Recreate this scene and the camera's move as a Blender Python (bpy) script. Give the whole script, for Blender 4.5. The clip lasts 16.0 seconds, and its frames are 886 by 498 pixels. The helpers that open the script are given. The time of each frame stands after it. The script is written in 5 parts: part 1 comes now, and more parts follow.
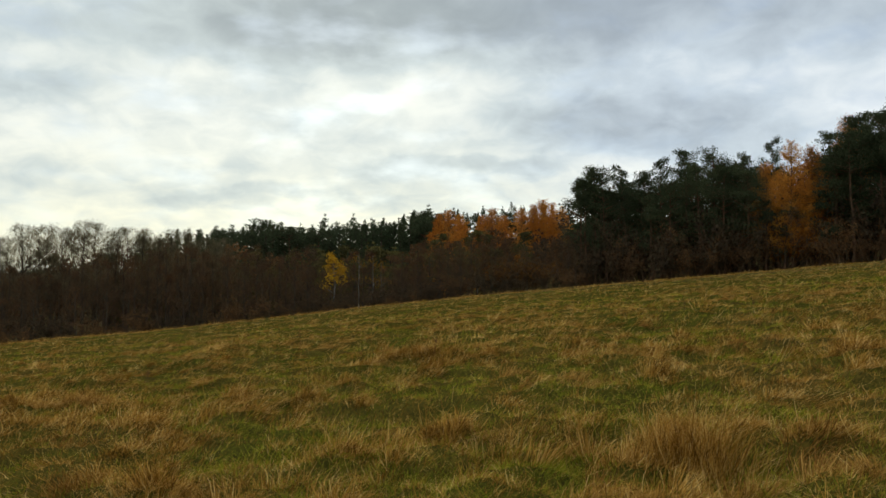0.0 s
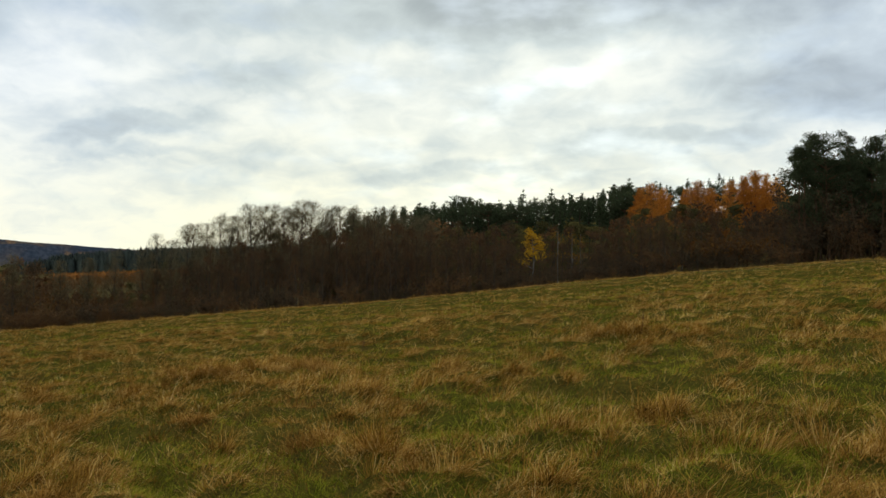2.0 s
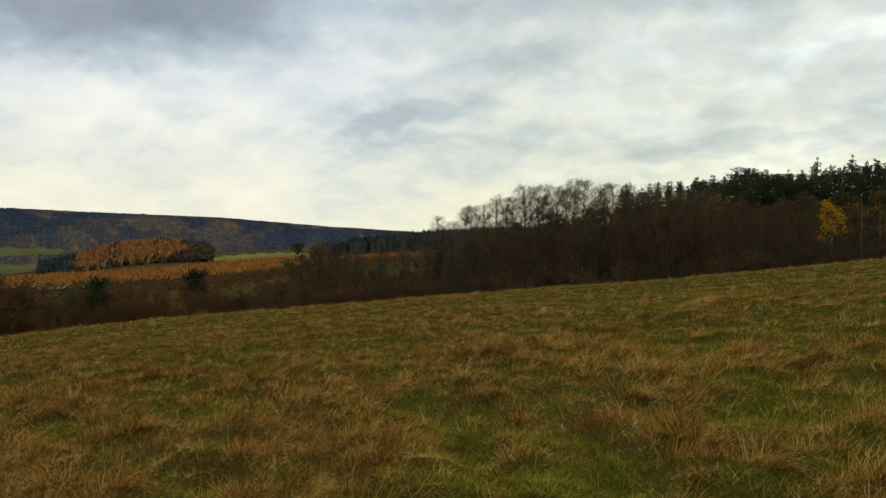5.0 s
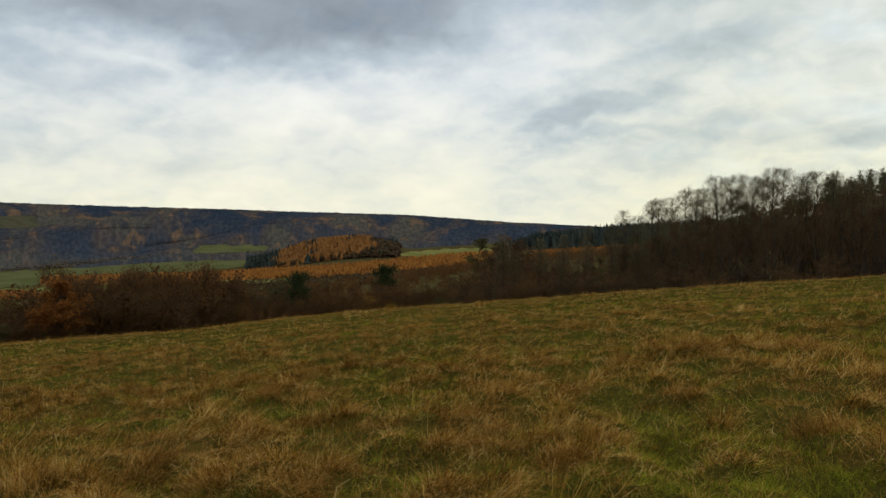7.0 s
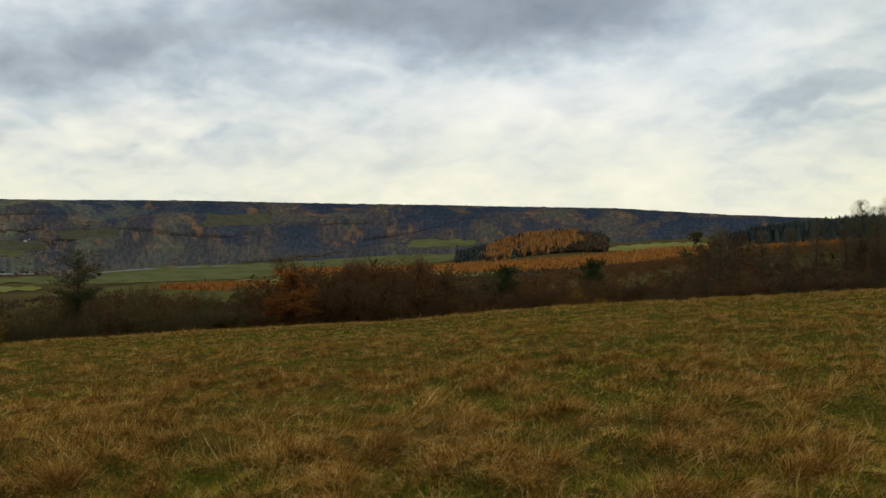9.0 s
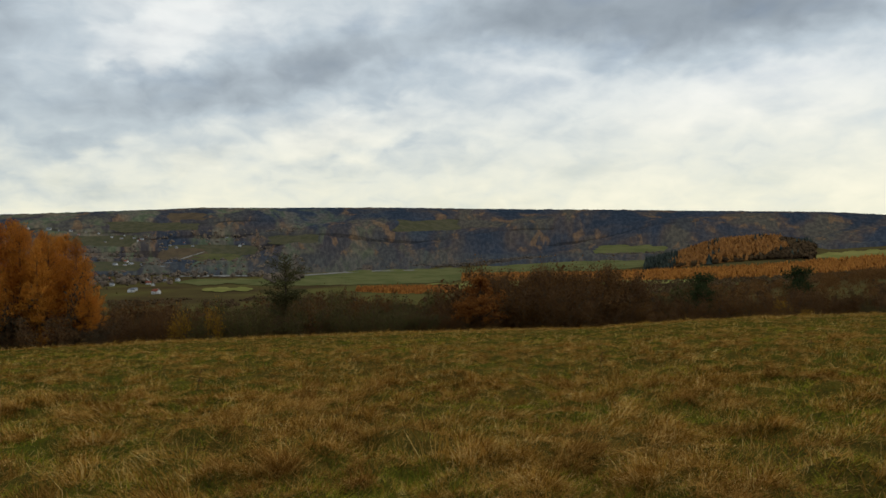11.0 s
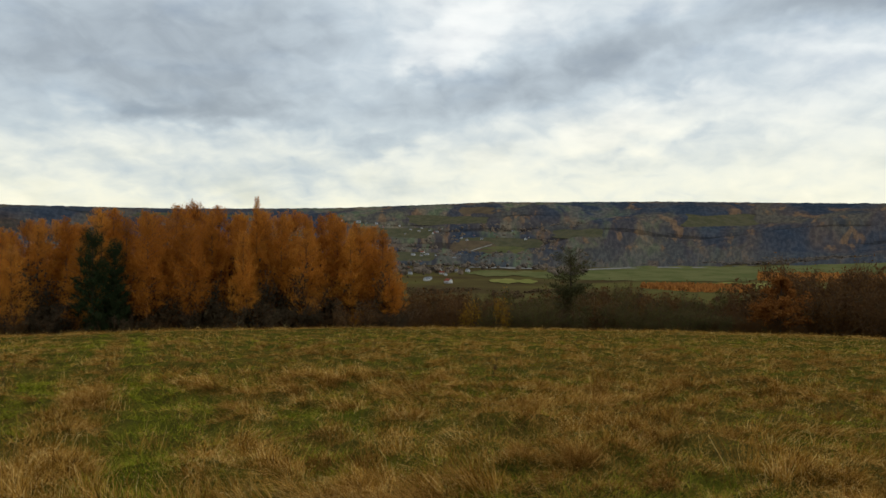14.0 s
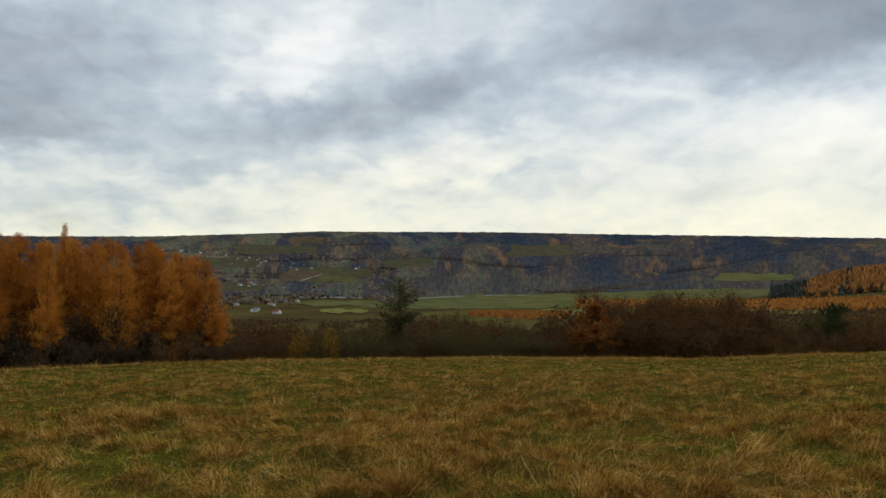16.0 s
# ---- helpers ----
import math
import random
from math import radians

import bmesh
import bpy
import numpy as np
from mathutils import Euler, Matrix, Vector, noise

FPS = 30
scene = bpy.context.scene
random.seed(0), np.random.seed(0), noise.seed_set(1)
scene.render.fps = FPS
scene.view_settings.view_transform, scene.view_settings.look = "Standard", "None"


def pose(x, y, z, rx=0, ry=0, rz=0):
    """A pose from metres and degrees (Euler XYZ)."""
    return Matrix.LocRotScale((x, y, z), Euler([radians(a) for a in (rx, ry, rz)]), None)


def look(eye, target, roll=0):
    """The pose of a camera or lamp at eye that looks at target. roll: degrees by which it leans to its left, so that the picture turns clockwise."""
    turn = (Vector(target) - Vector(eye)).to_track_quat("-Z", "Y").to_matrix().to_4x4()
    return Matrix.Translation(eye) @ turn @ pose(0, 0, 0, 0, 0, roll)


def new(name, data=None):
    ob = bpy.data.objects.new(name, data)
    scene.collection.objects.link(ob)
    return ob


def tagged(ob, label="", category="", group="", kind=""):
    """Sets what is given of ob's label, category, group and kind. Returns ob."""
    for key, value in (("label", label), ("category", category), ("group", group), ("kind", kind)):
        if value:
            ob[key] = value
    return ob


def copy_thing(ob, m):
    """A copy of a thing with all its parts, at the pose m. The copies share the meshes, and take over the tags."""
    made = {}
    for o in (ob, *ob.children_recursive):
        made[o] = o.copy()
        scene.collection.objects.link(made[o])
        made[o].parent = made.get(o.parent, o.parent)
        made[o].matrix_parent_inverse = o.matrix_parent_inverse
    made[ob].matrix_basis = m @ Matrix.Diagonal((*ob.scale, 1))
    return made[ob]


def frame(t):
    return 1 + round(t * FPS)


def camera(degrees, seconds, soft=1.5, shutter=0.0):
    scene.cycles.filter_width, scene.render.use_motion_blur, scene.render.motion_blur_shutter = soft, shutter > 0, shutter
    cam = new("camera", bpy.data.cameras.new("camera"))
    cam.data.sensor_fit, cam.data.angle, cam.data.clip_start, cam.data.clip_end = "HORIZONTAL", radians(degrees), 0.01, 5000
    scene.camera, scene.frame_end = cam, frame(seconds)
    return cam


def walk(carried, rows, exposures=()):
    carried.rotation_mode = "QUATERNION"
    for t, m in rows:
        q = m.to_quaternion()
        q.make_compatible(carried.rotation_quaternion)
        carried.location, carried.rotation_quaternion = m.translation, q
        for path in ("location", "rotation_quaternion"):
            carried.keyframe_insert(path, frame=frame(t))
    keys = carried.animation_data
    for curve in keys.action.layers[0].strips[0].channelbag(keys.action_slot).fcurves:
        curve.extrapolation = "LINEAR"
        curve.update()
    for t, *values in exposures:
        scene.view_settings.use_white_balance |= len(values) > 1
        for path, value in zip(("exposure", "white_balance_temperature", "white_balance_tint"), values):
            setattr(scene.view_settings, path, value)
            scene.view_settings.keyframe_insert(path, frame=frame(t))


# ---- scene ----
# A hillside meadow in late autumn, filmed by turning on the spot with the camera held at arm's length.
cam = camera(59.0, 16.0, soft=1.5)
EYE, ARM = 1.6, 0.55
# seconds, yaw, pitch, roll in degrees
TURNS = (
    (0.0, 0.01, 3.62, -0.19), (0.5, 2.79, 2.96, -0.24), (1.0, 6.68, 2.81, -0.51), (1.5, 10.08, 2.19, -0.79),
    (2.0, 14.38, 1.73, -0.71), (2.5, 19.46, 1.51, -0.33), (3.0, 23.83, 1.36, -0.23), (3.5, 26.66, 1.07, -0.08),
    (4.0, 29.51, 0.72, -0.23), (6.5, 42.70, -0.37, 0.39), (7.0, 47.32, -0.28, 0.26), (7.5, 51.86, -0.20, 0.13),
    (8.0, 56.31, -0.31, -0.02), (8.5, 59.47, -0.55, 0.15), (11.0, 75.88, -0.14, 0.21), (11.5, 79.92, -0.31, -0.04),
    (12.0, 83.53, -0.59, 0.09), (12.5, 87.59, -0.85, 0.05), (13.0, 91.58, -0.91, 0.22), (13.5, 94.64, -0.93, -0.11),
    (14.0, 96.43, -0.65, -0.71), (14.5, 96.56, 1.44, -0.68), (15.0, 93.03, 2.30, -0.47), (15.5, 88.40, 1.76, -0.48),
    (16.0, 84.09, 1.64, -0.53),
)
walk(cam, [(t, pose(-ARM * math.sin(radians(a)), ARM * math.cos(radians(a)), EYE, 90 + p, r, a)) for t, a, p, r in TURNS],
     exposures=((0.0, 0.23), (2.0, 0.24), (2.8, 0.10), (4.0, 0.03), (8.5, 0.0), (12.0, 0.0), (13.0, 0.0), (14.0, 0.14), (14.6, 0.22), (15.5, 0.22), (16.0, 0.08)))


# ---- world: an overcast sky with broken cloud ----
class Tree:
    """Short hand for node trees."""
    def __init__(self, tree):
        self.t = tree
        tree.nodes.clear()

    def add(self, kind, *ins, out=0):
        n = self.t.nodes.new(kind)
        for k, v in enumerate(ins):
            self.put(n, k, v)
        return n.outputs[out]

    def put(self, n, k, v):
        if v is None:
            return
        if isinstance(v, bpy.types.NodeSocket):
            self.t.links.new(v, n.inputs[k])
        else:
            n.inputs[k].default_value = v

    def math(self, op, a, b=None, c=None, clamp=False):
        n = self.t.nodes.new("ShaderNodeMath")
        n.operation, n.use_clamp = op, clamp
        for k, v in enumerate((a, b, c)):
            self.put(n, k, v)
        return n.outputs[0]

    def vec(self, op, a, b=None, out=0):
        n = self.t.nodes.new("ShaderNodeVectorMath")
        n.operation = op
        for k, v in enumerate((a, b)):
            self.put(n, k, v)
        return n.outputs[out]

    def noise(self, v, scale, detail=4.0, rough=0.5, dist=0.0, out=0):
        n = self.t.nodes.new("ShaderNodeTexNoise")
        if v is not None:
            self.t.links.new(v, n.inputs["Vector"])
        for k, x in (("Scale", scale), ("Detail", detail), ("Roughness", rough), ("Distortion", dist)):
            n.inputs[k].default_value = x
        return n.outputs[out]

    def ramp(self, fac, stops, mode="LINEAR"):
        n = self.t.nodes.new("ShaderNodeValToRGB")
        n.color_ramp.interpolation = mode
        els = n.color_ramp.elements
        while len(els) < len(stops):
            els.new(0.5)
        for e, (p, c) in zip(els, stops):
            e.position, e.color = p, (*c, 1)
        self.t.links.new(fac, n.inputs[0])
        return n.outputs[0]

    def mix(self, fac, a, b, blend="MIX"):
        n = self.t.nodes.new("ShaderNodeMix")
        n.data_type, n.blend_type = "RGBA", blend
        for k, v in (("Factor", fac), ("A", a), ("B", b)):
            s = [i for i in n.inputs if i.name == k and i.type in (("VALUE",) if k == "Factor" else ("RGBA",))][0]
            if isinstance(v, bpy.types.NodeSocket):
                self.t.links.new(v, s)
            else:
                s.default_value = v if k == "Factor" else (*v, 1)
        return [o for o in n.outputs if o.type == "RGBA"][0]

    def smooth(self, v, lo, hi, to_lo=0.0, to_hi=1.0):
        n = self.t.nodes.new("ShaderNodeMapRange")
        n.interpolation_type = "SMOOTHSTEP"
        self.t.links.new(v, n.inputs[0])
        for k, x in zip((1, 2, 3, 4), (lo, hi, to_lo, to_hi)):
            n.inputs[k].default_value = x
        return n.outputs[0]


def way(az, el):
    a, e = radians(az), radians(el)
    return Vector((-math.sin(a) * math.cos(e), math.cos(a) * math.cos(e), math.sin(e)))


SUN_AZ, SUN_EL = 8.0, 16.0
world = bpy.data.worlds.new("sky")
scene.world = world
world.use_nodes = True
w = Tree(world.node_tree)
d = w.add("ShaderNodeTexCoord", out=0)
sep = w.t.nodes.new("ShaderNodeSeparateXYZ")
w.t.links.new(d, sep.inputs[0])
DEG = 57.29578
bear = w.math("MULTIPLY", w.math("ARCTAN2", w.math("MULTIPLY", sep.outputs[0], -1.0), sep.outputs[1]), DEG)
elev = w.math("MULTIPLY", w.math("ARCSINE", sep.outputs[2]), DEG)


def chart(fx, fy, z=0.0):
    """The sky as a flat chart, bearing by height, in its own scale."""
    n = w.t.nodes.new("ShaderNodeCombineXYZ")
    w.t.links.new(w.math("MULTIPLY", bear, fx), n.inputs[0])
    w.t.links.new(w.math("MULTIPLY", elev, fy), n.inputs[1])
    n.inputs[2].default_value = z
    return n.outputs[0]


def centred(n, amount):
    return w.math("MULTIPLY", w.math("SUBTRACT", n, 0.5), amount)


# the cloud deck seen in perspective: a flat layer overhead that closes up towards the horizon
flat = w.math("ADD", w.math("MAXIMUM", sep.outputs[2], 0.0), 0.42)
deck_n = w.t.nodes.new("ShaderNodeCombineXYZ")
w.t.links.new(w.math("DIVIDE", sep.outputs[0], flat), deck_n.inputs[0])
w.t.links.new(w.math("DIVIDE", sep.outputs[1], flat), deck_n.inputs[1])
deck = deck_n.outputs[0]


def moved(x, y, z):
    return w.vec("ADD", deck, (x, y, z))


# ragged edges: bearing and height are shifted by noise before the masses are laid out
bear_w = w.math("ADD", bear, w.math("ADD", centred(w.noise(moved(3.0, 0.0, 3.0), 2.6, 5.0, 0.5), 15.0), centred(w.noise(moved(0.0, 7.0, 5.0), 11.0, 4.0, 0.5), 5.0)))
elev_w = w.math("ADD", elev, w.math("ADD", centred(w.noise(moved(9.0, 2.0, 0.0), 2.8, 5.0, 0.5), 6.0), centred(w.noise(moved(1.0, 5.0, 7.0), 12.0, 4.0, 0.5), 2.6)))
# the large cloud masses (+ heavy and grey, - thin and bright): bearing, height, half-width, half-height, tilt in degrees, weight
MASSES = ((87, 12.2, 19, 2.6, 12, 0.21), (60, 17.4, 17, 4.2, 0, 0.33), (75, 10.2, 9, 1.5, 8, 0.15), (116, 13.0, 16, 5.5, 4, 0.24), (114, 9.0, 6, 1.0, 0, 0.12), (101, 7.2, 5, 0.8, 6, 0.10),
          (93.5, 15.4, 7, 1.5, 38, -0.15), (108, 18, 8, 2.0, 10, -0.06), (79, 8.8, 14, 1.6, 14, -0.20), (56, 9.5, 12, 2.6, 0, -0.18), (58, 6.0, 18, 3.0, 0, -0.10),
          (35, 9.4, 6, 1.3, 8, 0.17), (36, 7.2, 7, 0.7, 0, 0.09), (28, 13.5, 6, 1.2, 4, 0.10), (40, 12.5, 7, 1.6, 10, -0.10), (34, 18.5, 9, 2.0, 0, 0.12),
          (4, 20.0, 22, 3.8, 3, 0.30), (-20, 20, 14, 5.0, 0, 0.18), (-13, 12.6, 10, 2.9, -4, 0.24), (7, 13.7, 5, 1.0, 6, -0.07), (22, 10.8, 9, 1.8, 4, -0.10), (14, 7.0, 12, 0.8, 0, 0.10), (-2, 9.6, 7, 0.9, 0, 0.12),
          (-24, 9.5, 8, 1.6, 0, 0.05), (112, 4.2, 16, 1.6, 0, 0.09), (80, 26, 40, 6.0, 0, 0.12))
dens = w.math("ADD", 0.42, w.math("ADD", centred(w.noise(moved(0.0, 0.0, 0.0), 4.0, 5.0, 0.48, 0.3), 0.34), centred(w.noise(moved(4.0, 1.0, 2.0), 13.0, 5.0, 0.52, 0.5), 0.26)))
for a, e, wa, we, tilt, wt in MASSES:
    c, s_ = math.cos(radians(tilt)), math.sin(radians(tilt))
    da, de = w.math("SUBTRACT", bear_w, a), w.math("SUBTRACT", elev_w, e)
    u_ = w.math("MULTIPLY_ADD", da, c / wa, w.math("MULTIPLY", de, -s_ / wa))
    v_ = w.math("MULTIPLY_ADD", da, s_ / we, w.math("MULTIPLY", de, c / we))
    q_ = w.math("SQRT", w.math("ADD", w.math("MULTIPLY", u_, u_), w.math("MULTIPLY", v_, v_)))
    dens = w.math("ADD", dens, w.smooth(q_, 0.30, 1.35, wt, 0.0))
dens = w.math("ADD", dens, w.smooth(elev, 2.0, 8.0, -0.13, 0.0))
cloud = w.ramp(dens, ((0.10, (0.97, 0.975, 0.945)), (0.34, (0.77, 0.815, 0.825)), (0.50, (0.53, 0.605, 0.66)), (0.68, (0.355, 0.41, 0.46)), (0.92, (0.22, 0.26, 0.30))))
sky = w.t.nodes.new("ShaderNodeTexSky")
sky.sky_type, sky.sun_disc = "NISHITA", False
sky.sun_elevation, sky.sun_rotation = radians(SUN_EL), radians(-SUN_AZ)
clear = w.vec("MULTIPLY", sky.outputs[0], (0.045, 0.060, 0.085))
cover = w.smooth(w.noise(chart(0.16, 0.4, 11.0), 1.0, 4.0), 0.45, 0.80, 0.97, 0.72)
lit = w.math("MULTIPLY", w.smooth(elev, 1.0, 14.0, 1.0, 0.0), w.smooth(dens, 0.22, 0.60, 1.0, 0.25))
warm = w.mix(lit, (1.0, 1.0, 1.0), (1.08, 1.02, 0.82))
cloud = w.mix(1.0, cloud, warm, "MULTIPLY")
near_sun = w.smooth(w.vec("DOT_PRODUCT", d, tuple(way(SUN_AZ + 6, 9)), out=1), 0.87, 0.99)
cloud = w.mix(1.0, cloud, w.mix(near_sun, (1.0, 1.0, 1.0), (1.02, 1.0, 0.90)), "MULTIPLY")
allsky = w.mix(cover, clear, cloud)
bg = w.add("ShaderNodeBackground", allsky, 1.0)
outn = w.t.nodes.new("ShaderNodeOutputWorld")
w.t.links.new(bg, outn.inputs[0])

sun = new("sun", bpy.data.lights.new("sun", "SUN"))
sun.data.energy, sun.data.angle, sun.data.color = 0.7, radians(18), (1.0, 0.95, 0.86)
sun.matrix_world = look(way(SUN_AZ, SUN_EL) * 50, (0, 0, 0))


# ---- materials ----
def material(name, build, thin=0.0, gloss=0.0):
    """thin: the share of light that passes through (leaves, blades)."""
    m = bpy.data.materials.new(name)
    m.use_nodes = True
    g = Tree(m.node_tree)
    color, rough, bump = build(g)
    b = m.node_tree.nodes.new("ShaderNodeBsdfPrincipled")
    g.t.links.new(color, b.inputs["Base Color"])
    b.inputs["Roughness"].default_value = rough
    b.inputs["Specular IOR Level"].default_value = gloss
    if bump is not None:
        n = g.t.nodes.new("ShaderNodeBump")
        n.inputs["Strength"].default_value, n.inputs["Distance"].default_value = bump[1], bump[2]
        g.t.links.new(bump[0], n.inputs["Height"])
        g.t.links.new(n.outputs[0], b.inputs["Normal"])
    shader = b.outputs[0]
    if thin:
        tr = g.add("ShaderNodeBsdfTranslucent", color)
        shader = g.add("ShaderNodeMixShader", thin, shader, tr)
    o = g.t.nodes.new("ShaderNodeOutputMaterial")
    g.t.links.new(shader, o.inputs[0])
    return m


def position(g):
    return g.add("ShaderNodeNewGeometry", out=0)


def island(g):
    n = g.t.nodes.new("ShaderNodeNewGeometry")
    return n.outputs["Random Per Island"]


def per_object(g):
    n = g.t.nodes.new("ShaderNodeObjectInfo")
    return n.outputs["Random"]


def foliage(name, stops, patch=0.15, spread=0.65, patch_scale=0.25, rough=0.75, thin=0.3):
    """Leaves or blades: each its own shade, each plant its own cast, with larger patches over all."""
    def build(g):
        v = g.math("MULTIPLY", island(g), spread)
        v = g.math("ADD", v, g.math("MULTIPLY", per_object(g), 1 - spread))
        n = g.noise(position(g), patch_scale, 3.0)
        v = g.math("ADD", v, g.math("MULTIPLY", g.math("SUBTRACT", n, 0.5), patch * 4), clamp=True)
        return g.ramp(v, stops), rough, None
    return material(name, build, thin)


def bark(name, a, b, scale=6.0):
    def build(g):
        n = g.noise(g.vec("MULTIPLY", position(g), (1.0, 1.0, 0.25)), scale, 6.0, 0.65)
        m = g.noise(position(g), 0.9, 2.0)
        c = g.mix(g.smooth(n, 0.35, 0.65), a, b)
        c = g.mix(g.smooth(m, 0.4, 0.7, 0.0, 0.5), c, (0.05, 0.06, 0.04))
        return c, 0.9, (n, 0.6, 0.03)
    return material(name, build)


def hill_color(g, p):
    """Woods and clearings of the far hills, haze put in as a blue cast: blue-green conifers, grey-brown bare woods,
    russet patches, and grassland round the village.
    """
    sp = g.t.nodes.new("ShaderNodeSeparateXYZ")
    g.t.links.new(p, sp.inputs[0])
    # along: camera bearing in metres; up: scaled distance; patches shaped to fit its view
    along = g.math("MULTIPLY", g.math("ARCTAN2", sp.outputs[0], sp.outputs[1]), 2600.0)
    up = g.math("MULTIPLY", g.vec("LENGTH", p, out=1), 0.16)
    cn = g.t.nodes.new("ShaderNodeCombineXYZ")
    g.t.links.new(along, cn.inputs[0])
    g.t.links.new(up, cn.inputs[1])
    polar_at = cn.outputs[0]
    big, mid = g.noise(polar_at, 0.0055, 4.0, 0.5, 0.6), g.noise(g.vec("ADD", polar_at, (900.0, 400.0, 0.0)), 0.0075, 5.0, 0.55, 0.6)
    small, crown = g.noise(g.vec("ADD", polar_at, (-300.0, 1700.0, 0.0)), 0.022, 4.0, 0.55, 0.5), g.noise(polar_at, 0.085, 4.0, 0.65)
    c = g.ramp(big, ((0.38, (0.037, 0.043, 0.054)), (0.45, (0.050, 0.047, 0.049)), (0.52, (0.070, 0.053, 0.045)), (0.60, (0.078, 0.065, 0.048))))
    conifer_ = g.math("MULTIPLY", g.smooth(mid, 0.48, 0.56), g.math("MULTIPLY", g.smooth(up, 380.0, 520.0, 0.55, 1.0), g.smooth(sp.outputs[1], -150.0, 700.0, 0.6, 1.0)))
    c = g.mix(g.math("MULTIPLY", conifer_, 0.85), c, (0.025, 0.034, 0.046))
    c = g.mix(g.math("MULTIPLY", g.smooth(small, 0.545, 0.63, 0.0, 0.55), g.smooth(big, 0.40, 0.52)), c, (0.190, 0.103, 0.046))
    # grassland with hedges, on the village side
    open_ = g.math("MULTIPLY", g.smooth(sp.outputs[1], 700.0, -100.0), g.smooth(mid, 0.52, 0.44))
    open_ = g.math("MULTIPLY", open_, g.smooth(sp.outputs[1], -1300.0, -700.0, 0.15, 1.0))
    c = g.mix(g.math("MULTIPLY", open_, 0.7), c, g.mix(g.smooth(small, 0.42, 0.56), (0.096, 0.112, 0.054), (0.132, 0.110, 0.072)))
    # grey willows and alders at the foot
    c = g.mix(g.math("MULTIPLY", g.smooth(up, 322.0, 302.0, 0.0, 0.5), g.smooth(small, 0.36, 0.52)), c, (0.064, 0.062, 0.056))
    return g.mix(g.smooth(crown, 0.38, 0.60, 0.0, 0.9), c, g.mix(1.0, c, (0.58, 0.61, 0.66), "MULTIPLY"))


def ground_color(g):
    p = position(g)
    r = g.vec("LENGTH", p, out=1)
    n1, n2, n3 = g.noise(p, 0.35, 4.0, 0.6), g.noise(p, 3.0, 5.0, 0.6), g.noise(p, 0.006, 5.0, 0.6)
    near = g.ramp(n1, ((0.28, (0.066, 0.076, 0.008)), (0.45, (0.094, 0.086, 0.011)), (0.62, (0.130, 0.086, 0.017))))
    n7 = g.noise(g.vec("MULTIPLY", p, (1.0, 1.0, 0.4)), 24.0, 4.0, 0.7)
    near = g.mix(g.smooth(n2, 0.35, 0.65, 0.0, 0.6), near, (0.046, 0.034, 0.009))
    near = g.mix(g.smooth(n7, 0.42, 0.62, 0.0, 0.75), near, (0.024, 0.026, 0.006))
    far = g.ramp(n3, ((0.35, (0.060, 0.042, 0.020)), (0.5, (0.082, 0.064, 0.024)), (0.66, (0.10, 0.090, 0.028))))
    # wood floor: canopy colour lowered to paint in shade between the crowns
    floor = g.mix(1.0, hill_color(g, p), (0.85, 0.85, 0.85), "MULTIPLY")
    far = g.mix(g.smooth(r, 1750.0, 1950.0), far, floor)
    return g.mix(g.smooth(r, 60.0, 90.0), near, far), 0.95, (n2, 0.5, 0.08)


def hazed_hill_wood(g):
    # canopy colour lifted to offset shaded crown sides, and tinted blue in place of haze
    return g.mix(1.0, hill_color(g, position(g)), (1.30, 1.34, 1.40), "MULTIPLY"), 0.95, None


M_GROUND = material("meadow_ground", ground_color)
M_GREEN = foliage("green_grass", ((0.0, (0.042, 0.055, 0.006)), (0.3, (0.135, 0.154, 0.011)), (0.6, (0.283, 0.294, 0.021)), (1.0, (0.560, 0.450, 0.055))), 0.26, 0.8, 2.6, thin=0.2)
M_STRAW = foliage("straw_grass", ((0.0, (0.060, 0.030, 0.007)), (0.3, (0.270, 0.132, 0.021)), (0.6, (0.560, 0.300, 0.056)), (1.0, (0.98, 0.70, 0.270))), 0.28, 0.8, 2.6, thin=0.2)
M_RUSSET = foliage("russet_grass", ((0.0, (0.050, 0.023, 0.007)), (0.35, (0.190, 0.090, 0.018)), (0.7, (0.37, 0.185, 0.040)), (1.0, (0.66, 0.390, 0.105))), 0.28, 0.8, 2.6, thin=0.2)
M_LARCH = foliage("larch_needles", ((0.0, (0.262, 0.086, 0.014)), (0.5, (0.475, 0.176, 0.027)), (1.0, (0.665, 0.302, 0.049))), 0.10, 0.45, 0.15)
M_PINE = foliage("pine_needles", ((0.0, (0.036, 0.045, 0.024)), (0.5, (0.060, 0.074, 0.037)), (1.0, (0.105, 0.118, 0.055))), 0.08, 0.6)
M_SPRUCE = foliage("spruce_needles", ((0.0, (0.038, 0.052, 0.028)), (0.5, (0.062, 0.080, 0.040)), (1.0, (0.100, 0.118, 0.056))), 0.08, 0.6)
M_SHRUB = foliage("shrub_leaves", ((0.0, (0.082, 0.043, 0.018)), (0.5, (0.121, 0.062, 0.024)), (1.0, (0.167, 0.083, 0.028))), 0.1, 0.5)
M_DARKSPRUCE = foliage("dark_needles", ((0.0, (0.022, 0.032, 0.014)), (0.5, (0.036, 0.050, 0.020)), (1.0, (0.060, 0.076, 0.030))), 0.08, 0.6)
M_BROWN = foliage("withered_leaves", ((0.0, (0.094, 0.053, 0.027)), (0.5, (0.146, 0.079, 0.034)), (1.0, (0.215, 0.111, 0.043))), 0.1, 0.5)
